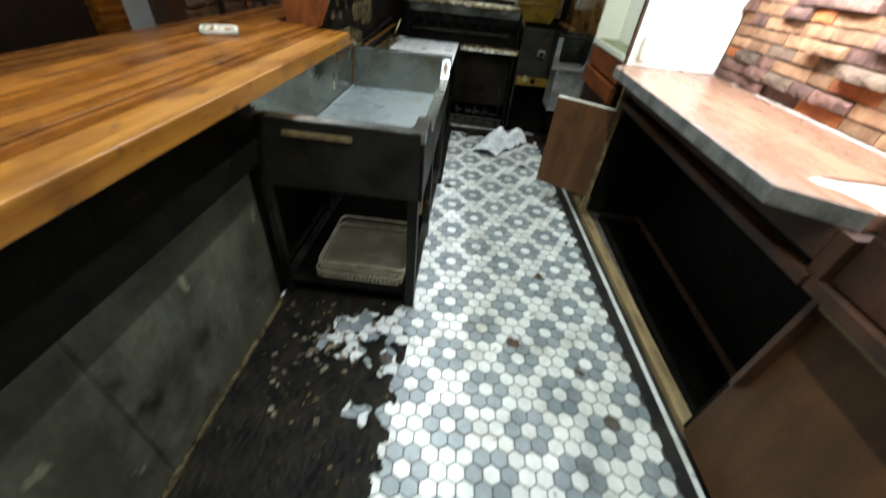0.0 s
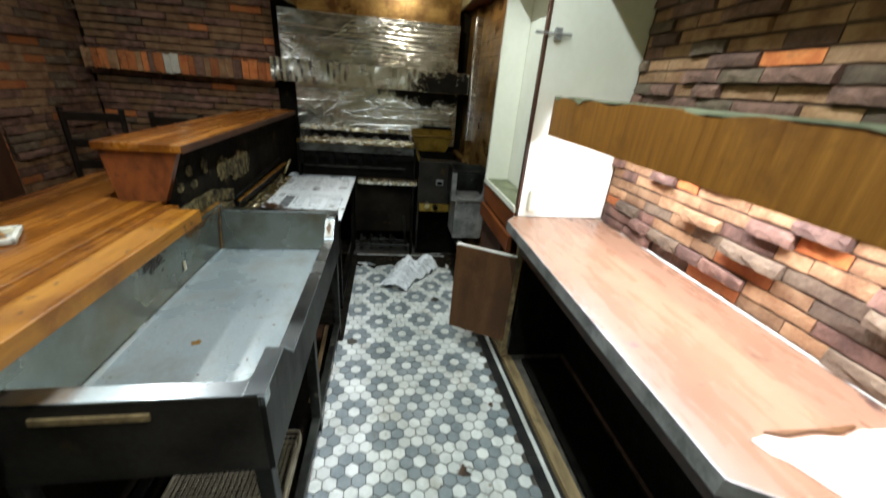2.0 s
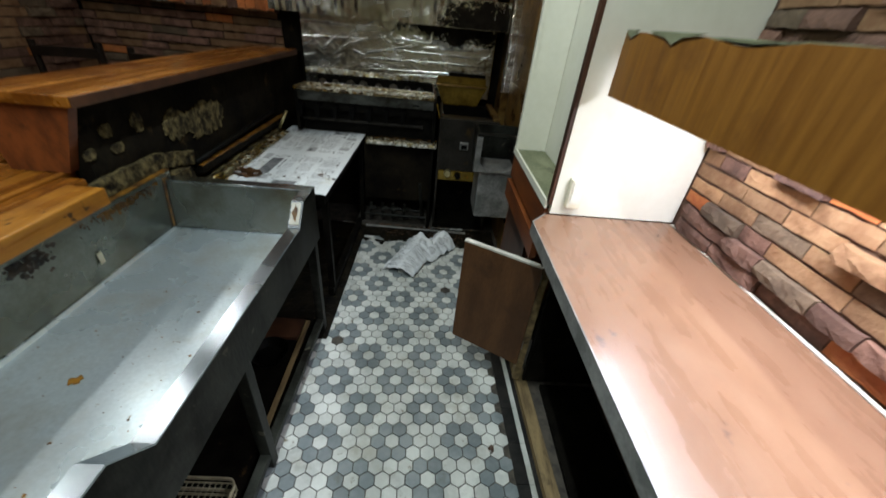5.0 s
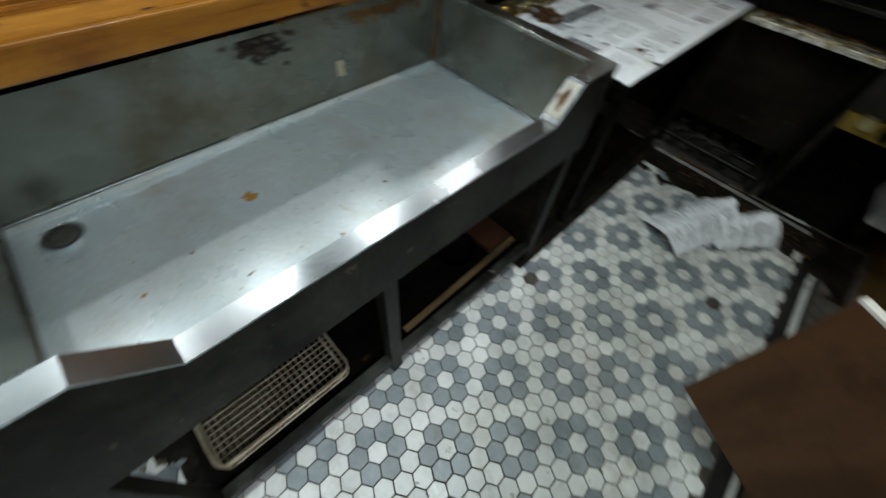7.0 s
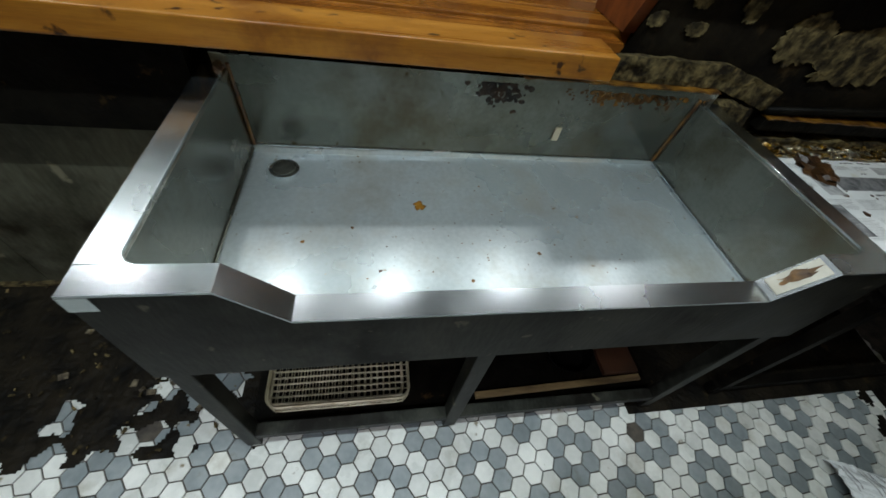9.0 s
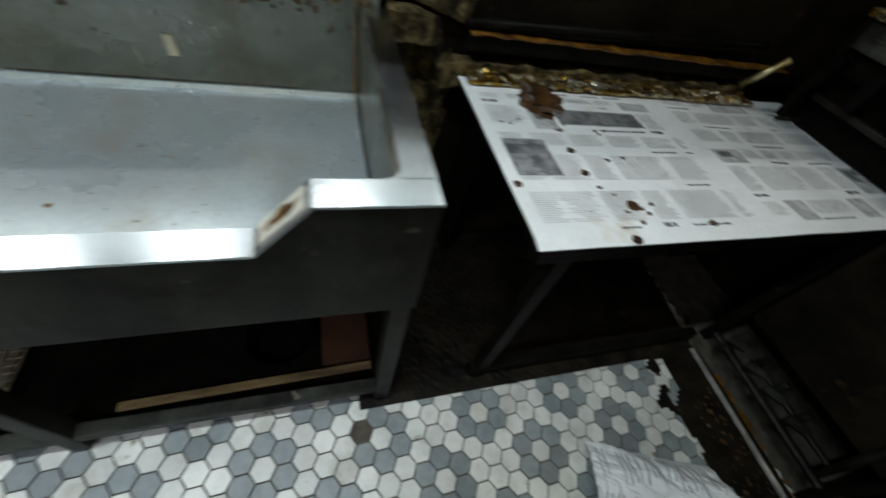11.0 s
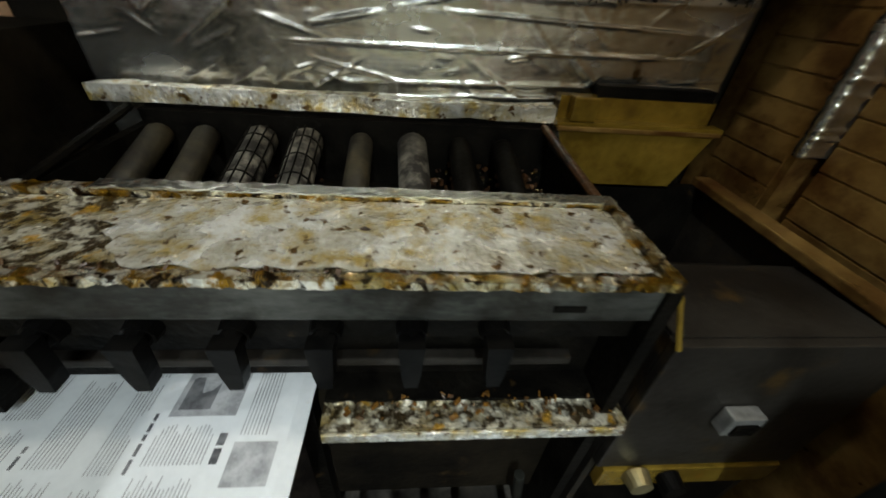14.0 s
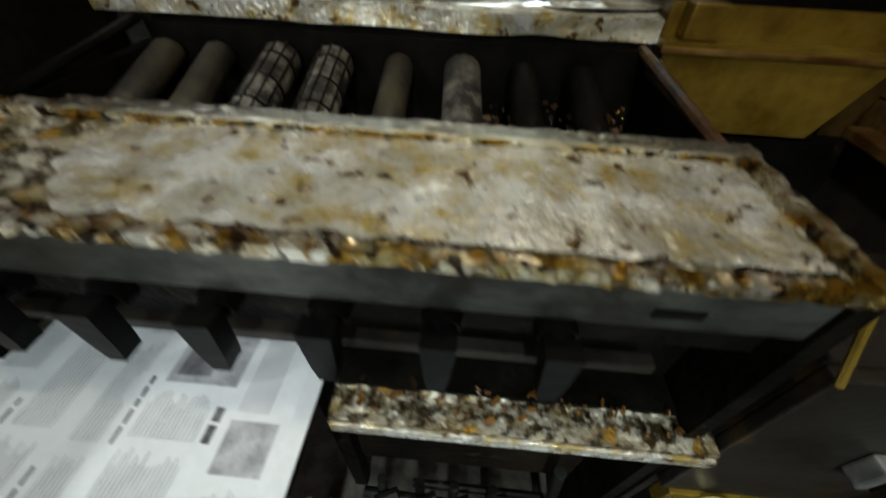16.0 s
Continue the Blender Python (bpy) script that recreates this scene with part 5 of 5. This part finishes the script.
bm = sheet(0.944, 1.312, -1.75, 0.925, 1.441, 20, 80, 0.004, lambda x, y: wob(x, y, 8, 2) * 0.004 - (0.010 * abs(wob(y, 1, 9, 7)) if x < 0.95 else 0))
part("cloth_cover", bm, GREEN, shelf, "wrinkled green cloth cover")
for ya, yb, dz in ((0.60, 0.80, 0.022), (0.85, 0.924, 0.016), (-0.35, -0.05, 0.010)):
    bm = bmesh.new()
    prism(bm, [(ya, 1.4445), (yb, 1.4445), (yb - 0.02, 1.440), ((ya + yb) / 2 + 0.03, 1.444 - dz * 0.5), ((ya + yb) / 2, 1.444 - dz), ((ya + yb) / 2 - 0.03, 1.444 - dz * 0.4), (ya + 0.02, 1.441)], "x", 0.9375, 0.9405)
    part("peeled_laminate", bm, GREEN, shelf, "frayed cloth edge curling over the fascia")

# ---- things on the bar ----
dish = thing("square_ashtray", (-0.91, 0.525, 0.922), "square pale ashtray with litter on the bar", "ashtray")
mm = Matrix.Translation((-0.91, 0.525, 0.924)) @ pose(0, 0, 0, 0, 0, 32)
bm = bmesh.new()
box(bm, -0.064, 0.064, -0.064, 0.064, 0, 0.006, bevel=0.002, m=mm)
for s in (-1, 1):
    box(bm, -0.068, 0.068, s * 0.062 - 0.006, s * 0.062 + 0.006, 0.004, 0.018, bevel=0.002, m=mm)
    box(bm, s * 0.062 - 0.006, s * 0.062 + 0.006, -0.068, 0.068, 0.004, 0.018, bevel=0.002, m=mm)
part("dish", bm, PALE, dish)
for k, (mt, nm) in enumerate(((INK, "dark litter"), (EDGEWOOD, "yellow litter"), (WHITEPL, "pale litter"))):
    bm = bmesh.new()
    rng = random.Random(k)
    for i in range(14):
        u, v = rng.uniform(-0.045, 0.045), rng.uniform(-0.045, 0.045)
        box(bm, -0.012, 0.012, -0.004, 0.004, 0, 0.006, m=mm @ Matrix.Translation((u, v, 0.006 + 0.003 * k)) @ pose(0, 0, 0, 0, 0, rng.uniform(0, 180)))
    tagged(part("litter", bm, mt, dish, nm), kind="stuff")


def ladder_chair(at, turn):
    t = thing("dining_chair", (0, 0, 0), "wooden ladder-back chair, painted near-black for the unlit dining side", "chair", "dining chairs")
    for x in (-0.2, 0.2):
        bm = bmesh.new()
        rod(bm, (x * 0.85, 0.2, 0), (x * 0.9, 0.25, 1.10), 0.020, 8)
        part("back_post", bm, SHADEWOOD, t)
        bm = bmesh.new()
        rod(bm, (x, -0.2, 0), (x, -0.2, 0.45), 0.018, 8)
        part("leg", bm, SHADEWOOD, t)
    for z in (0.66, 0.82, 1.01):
        part("slat", boxes((-0.18, 0.18, 0.225, 0.245, z, z + 0.06), bevel=0.004), SHADEWOOD, t)
    part("seat", boxes((-0.22, 0.22, -0.22, 0.22, 0.44, 0.47), bevel=0.008), SHADEWOOD, t)
    t.matrix_basis = Matrix.Translation(at) @ pose(0, 0, 0, 0, 0, turn)
    return t


chair = ladder_chair((-1.86, 2.30, 0), 12)
copy_thing(chair, Matrix.Translation((-1.36, 2.28, 0)) @ pose(0, 0, 0, 0, 0, -6))

# ---- brick and stone facing ----
brick_forms = []
for k in range(10):
    rng = random.Random(50 + k)
    bm = bmesh.new()
    nx, nz = 5, 2
    lean = rng.uniform(-0.12, 0.12)
    rows = []
    for j in range(nz + 1):
        row = []
        for i in range(nx + 1):
            edge = i in (0, nx)
            d = rng.uniform(0.80, 1.0) - (0.22 if edge else 0.0) - (0.20 if j == 2 else 0.05 if j == 0 else 0.0)
            row.append(bm.verts.new((min(1, max(0, i / nx + (0 if edge else rng.uniform(-0.05, 0.05)))), j / nz + (rng.uniform(0, 0.10) if j == 0 else rng.uniform(-0.10, 0) if j == nz else rng.uniform(-0.12, 0.12)), -d + lean * (i / nx - 0.5))))
        rows.append(row)
    for j in range(nz):
        for i in range(nx):
            bm.faces.new((rows[j][i], rows[j][i + 1], rows[j + 1][i + 1], rows[j + 1][i]))
    border = [e for e in bm.edges if e.is_boundary]
    geo = bmesh.ops.extrude_edge_only(bm, edges=border)
    for g in geo["geom"]:
        if isinstance(g, bmesh.types.BMVert):
            g.co.z = 0
    bmesh.ops.recalc_face_normals(bm, faces=bm.faces)
    me = bpy.data.meshes.new("brick")
    bm.to_mesh(me)
    bm.free()
    brick_forms.append(me)
by_tone = {}
for tone, mt in (("r", STONE), ("g", STONEG), ("y", STONEY), ("o", STONER), ("p", PALE)):
    by_tone[tone] = []
    for me in brick_forms:
        c = me.copy()
        c.materials.append(mt)
        by_tone[tone].append(c)


def facing(parent, place, u0, u1, z0, z1, course, lens, near, seed, proud=(0.010, 0.022)):
    """Courses of rough bricks. place(u, z) gives the pose whose x runs along the wall, y up and z into it."""
    rng = random.Random(seed)
    rest = {}
    z = z0
    while z < z1 - 0.01:
        u = u0 - rng.uniform(0, lens[1])
        while u < u1:
            w = rng.uniform(*lens)
            a, b = max(u, u0), min(u + w, u1)
            if b - a > 0.03:
                bold = rng.random() < 0.40 + 0.35 * wob(a * 2.2, z * 7, 1.0, seed)
                tone = rng.choices("rgyo", (0.60, 0.36, 0.04, 0.0) if bold else (0.16, 0.08, 0.64, 0.12))[0]
                me = rng.choice(by_tone[tone])
                depth = rng.uniform(1.0, 1.7) * proud[1] if bold else rng.uniform(0.35, 0.6) * proud[0]
                h = course * rng.uniform(0.90, 0.97)
                m = place(a, z) @ Matrix.Diagonal((b - a - 0.004, h, depth, 1))
                if near(a, z):
                    ob = new("brick", me)
                    ob.parent = parent
                    ob.matrix_parent_inverse = Matrix.Identity(4)
                    ob.matrix_basis = m
                else:
                    rest.setdefault(tone, []).append((me, m))
            u += w
        z += course
    for tone, items in rest.items():
        vs, fs = [], []
        for me, m in items:
            o = len(vs)
            vs += [tuple(m @ v.co) for v in me.vertices]
            fs += [tuple(o + i for i in p.vertices) for p in me.polygons]
        me = bpy.data.meshes.new("brick_courses")
        me.from_pydata(vs, [], fs)
        me.materials.append({"r": STONE, "g": STONEG, "y": STONEY, "o": STONER}[tone])
        ob = new("brick_courses", me)
        ob.parent = parent
        tagged(ob, "rough split bricks", kind="stuff")


def on_right(u, z):
    return Matrix(((0, 0, 1, 1.319), (1, 0, 0, u), (0, 1, 0, z), (0, 0, 0, 1)))


def on_far(u, z):
    return Matrix(((1, 0, 0, u), (0, 0, 1, 3.099), (0, 1, 0, z), (0, 0, 0, 1)))


def on_left(u, z):
    return Matrix(((0, 0, -1, -2.199), (1, 0, 0, u), (0, 1, 0, z), (0, 0, 0, 1)))


wall_r = bpy.data.objects["wall_right"]
facing(wall_r, on_right, -1.7, 0.96, 0.905, 2.06, 0.044, (0.09, 0.21), lambda u, z: u > -0.45 and z < 1.85, 11)
wall_f = bpy.data.objects["wall_far"]
facing(wall_f, on_far, -2.18, -0.72, 0.0, 2.48, 0.055, (0.14, 0.28), lambda u, z: False, 12, (0.008, 0.022))
wall_l = bpy.data.objects["wall_left"]
facing(wall_l, on_left, 2.16, 3.09, 0.0, 2.48, 0.055, (0.14, 0.28), lambda u, z: False, 13, (0.008, 0.022))
# upright bricks along the far wall
ledge_b = structure("brick_ledge", boxes((-2.13, -0.72, 2.95, 3.07, 1.36, 1.52)), MORTAR, "ledge of upright bricks on the far wall", "ledge")
rng = random.Random(6)
u = -2.13
while u < -0.75:
    w = rng.uniform(0.040, 0.080)
    tone = "p" if -1.55 < u < -1.48 else rng.choices("oyr", (0.55, 0.30, 0.15))[0]
    ob = new("brick", by_tone[tone][rng.randrange(8)])
    ob.parent = ledge_b
    ob.matrix_basis = Matrix(((1, 0, 0, u), (0, 0, 1, 2.949), (0, 1, 0, 1.362), (0, 0, 0, 1))) @ Matrix.Diagonal((w - 0.004, 0.156, rng.uniform(0.010, 0.022), 1))
    u += w
# narrow course of lighter bricks beside the dark door post
rng, z = random.Random(16), 0.02
while z < 2.4:
    ob = new("brick", by_tone[rng.choices("oyr", (0.4, 0.4, 0.2))[0]][rng.randrange(8)])
    ob.parent = wall_l
    ob.matrix_basis = on_left(2.052, z) @ Matrix.Diagonal((0.092, 0.051, rng.uniform(0.02, 0.03), 1))
    z += 0.055

# ---- floor tiles ----
W = 0.0553
ROW = W * math.sqrt(3) / 2
ORIGIN, TURN = Vector((0.395, 0.671)), radians(3.2)
hex_mesh = {}
for tone, mt in (("white", TILEW), ("grey", TILEG)):
    bm = bmesh.new()
    r = (W - 0.0035) / math.sqrt(3)
    low = [bm.verts.new((r * math.sin(math.tau * k / 6), r * math.cos(math.tau * k / 6), 0)) for k in range(6)]
    mid = [bm.verts.new((v.co.x, v.co.y, 0.0032)) for v in low]
    top = [bm.verts.new((v.co.x * 0.955, v.co.y * 0.955, 0.0042)) for v in low]
    bm.faces.new(list(reversed(top)))
    for k in range(6):
        n = (k + 1) % 6
        bm.faces.new((low[k], mid[k], mid[n], low[n]))
        bm.faces.new((mid[k], top[k], top[n], mid[n]))
    bmesh.ops.recalc_face_normals(bm, faces=bm.faces)
    me = bpy.data.meshes.new("tile")
    bm.to_mesh(me)
    bm.free()
    me.materials.append(mt)
    hex_mesh[tone] = me
rest = {"white": [], "grey": []}
rng = random.Random(1)
count = 0
ca, sa = math.cos(TURN), math.sin(TURN)
for j in range(-75, 45):
    for i in range(-40, 40):
        p, q = (i + 0.5 * (j % 2)) * W, j * ROW
        x, y = ORIGIN.x + p * ca - q * sa, ORIGIN.y + p * sa + q * ca
        if not (-0.60 < x < edge_x(y) - 0.016 and -1.95 < y < 2.42):
            continue
        # flowers: a pale middle with six grey petals, every five tiles, every third row shifted by half
        near_flower = min(((p - (2.5 * k % 5 + 5 * n) * W) ** 2 + (q - 3 * k * ROW) ** 2, k) for k in (j // 3, j // 3 + 1) for n in range(-9, 9))[0] ** 0.5 / W
        grey = 0.5 < near_flower < 1.2
        if rng.random() < 0.004:
            continue
        m = Matrix.Translation((x, y, 0.0005 + rng.uniform(-0.0003, 0.0004))) @ Matrix.Rotation(TURN + rng.uniform(-0.02, 0.02), 4, "Z") @ Matrix.Rotation(rng.uniform(-0.008, 0.008), 4, "X")
        tone = "grey" if grey else "white"
        if 0.02 < x and -0.02 < y < 1.05 and count < 300:
            ob = new("tile", hex_mesh[tone])
            ob.parent = floor
            ob.matrix_basis = m
            count += 1
        else:
            rest[tone].append(m)
for tone, items in rest.items():
    vs, fs = [], []
    src = hex_mesh[tone]
    for m in items:
        o = len(vs)
        vs += [tuple(m @ v.co) for v in src.vertices]
        fs += [tuple(o + i for i in f.vertices) for f in src.polygons]
    me = bpy.data.meshes.new("tile_field")
    me.from_pydata(vs, [], fs)
    me.materials.append(TILEG_FIELD if tone == "grey" else TILEW_FIELD)
    ob = new("tile_field", me)
    ob.parent = floor
    tagged(ob, tone + " hexagonal floor tiles", kind="stuff")
# straight border strips at the counter side
for name, mt, a, b, h in (("border_tile", TILEB, -0.012, 0.036, 0.0058), ("border_tile", TILEW, 0.038, 0.058, 0.0044), ("border_tile", TILEB, 0.060, 0.076, 0.0042)):
    bm = bmesh.new()
    y = -1.95
    while y < 2.4:
        yy = min(y + 0.155, 2.4)
        prism(bm, [(edge_x(y) + a, y), (edge_x(y) + b, y), (edge_x(yy) + b, yy - 0.002), (edge_x(yy) + a, yy - 0.002)], "z", 0.0, h)
        y = yy
    part(name, bm, mt, floor, "black border strip" if mt is TILEB else "white border strip")

# black grime where tiles have gone; under sink and table it paints in shade
grime = thing("floor_grime", (-0.4, -0.7, 0.0), "thick black grime over broken tiles beside the bar, painted shade under sink and table", "grime", kind="stuff")


def grime_sheet(x0, x1, y0, y1, step, keep, height, seed):
    bm = bmesh.new()
    cache = {}

    def vert(i, j):
        if (i, j) not in cache:
            x, y = x0 + i * step, y0 + j * step
            cache[(i, j)] = bm.verts.new((x, y, 0.0048 + height * max(0, keep(x, y)) + 0.004 * abs(wob(x, y, 40, seed))))
        return cache[(i, j)]
    for i in range(int((x1 - x0) / step)):
        for j in range(int((y1 - y0) / step)):
            if keep(x0 + (i + 0.5) * step, y0 + (j + 0.5) * step) > 0:
                bm.faces.new((vert(i, j), vert(i + 1, j), vert(i + 1, j + 1), vert(i, j + 1)))
    return bm


def keep_left(x, y):
    n = wob(x, y, 7, 3) * 0.6 + wob(x, y, 22, 4) * 0.45
    side = (-0.10 - x) * 3.2 if y < 0.02 else (-0.055 - x) * 20
    bare = math.exp(-((x + 0.27) / 0.17) ** 2 - ((y + 0.18) / 0.15) ** 2) + 0.7 * math.exp(-((x + 0.50) / 0.06) ** 2 - ((y + 0.30) / 0.13) ** 2)
    return min(0.5, side + n * 1.3 + 0.25 - 1.15 * bare)


part("grime_layer", grime_sheet(-0.584, 0.0, -1.95, 0.16, 0.007, keep_left, 0.006, 2), GRIME, grime)


# Black layer over the tiles, painted in for the shade under the table.
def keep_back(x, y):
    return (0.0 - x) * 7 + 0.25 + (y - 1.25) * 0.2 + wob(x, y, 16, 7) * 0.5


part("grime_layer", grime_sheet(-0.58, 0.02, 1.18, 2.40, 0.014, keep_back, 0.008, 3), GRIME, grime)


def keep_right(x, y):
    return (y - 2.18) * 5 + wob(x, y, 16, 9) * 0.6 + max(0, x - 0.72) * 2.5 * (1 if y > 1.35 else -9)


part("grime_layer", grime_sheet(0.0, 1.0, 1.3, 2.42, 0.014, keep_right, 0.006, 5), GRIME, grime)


def keep_spot(x, y):
    best = max(r - math.hypot(x - sx, y - sy) for sx, sy, r in ((0.433, -0.115, 0.036), (0.686, -0.217, 0.020), (0.592, 0.324, 0.030), (0.79, 0.655, 0.016)))
    return best * 25 + wob(x, y, 60, 3) * 0.6 - 0.1


part("grime_layer", grime_sheet(0.38, 0.84, -0.28, 0.72, 0.006, keep_spot, 0.001, 6), BURNT, grime)
litter = thing("floor_litter", (-0.4, -0.5, 0.005), "crumbs, chips and straw litter on the dirty floor", "litter", kind="stuff")
bm = bmesh.new()
rng = random.Random(9)
for i in range(150):
    x, y = rng.uniform(-0.57, -0.02), rng.uniform(-1.4, 0.0)
    r = rng.uniform(0.002, 0.008)
    box(bm, -r, r, -r * 0.5, r * 0.5, -r * 0.2, r * 0.25, m=Matrix.Translation((x, y, 0.013)) @ pose(0, 0, 0, rng.uniform(-20, 20), rng.uniform(-20, 20), rng.uniform(0, 180)))
part("chip", bm, PLASTER, litter)
bm = bmesh.new()
for i in range(70):
    x, y = rng.gauss(-0.33, 0.10), rng.gauss(-0.22, 0.16)
    if not -0.57 < x < -0.08 or y > -0.01:
        continue
    r = rng.uniform(0.003, 0.013)
    box(bm, -r, r, -r * 0.7, r * 0.7, -r * 0.12, r * 0.15, m=Matrix.Translation((x, y, 0.012)) @ pose(0, 0, 0, rng.uniform(-14, 14), rng.uniform(-14, 14), rng.uniform(0, 180)))
part("tile_shard", bm, PALEDIRT, litter, "dirty cream tile shards")
heap = thing("rusty_grease_stain", (0.45, 2.30, 0.0), "rusty orange grease and debris on the floor tiles", "grease stain", kind="stuff")


def keep_rust(x, y):
    return 0.55 - abs(y - 2.36 + 0.10 * (x - 0.2)) * 7 + wob(x, y, 14, 2) * 0.6 + wob(x, y, 45, 4) * 0.5


part("stain", grime_sheet(0.10, 0.86, 2.20, 2.44, 0.009, keep_rust, 0.004, 8), RUSTY, heap)
bm = bmesh.new()
rng = random.Random(8)
for i in range(160):
    x, y = rng.uniform(0.14, 0.84), 2.33 + rng.gauss(0, 0.045)
    r = rng.uniform(0.002, 0.007)
    box(bm, -r, r, -r * 0.8, r * 0.8, -r * 0.3, r * 0.3, m=Matrix.Translation((x, y, 0.010)) @ pose(0, 0, 0, rng.uniform(-25, 25), rng.uniform(-25, 25), rng.uniform(0, 90)))
part("flake", bm, BURNT, heap)
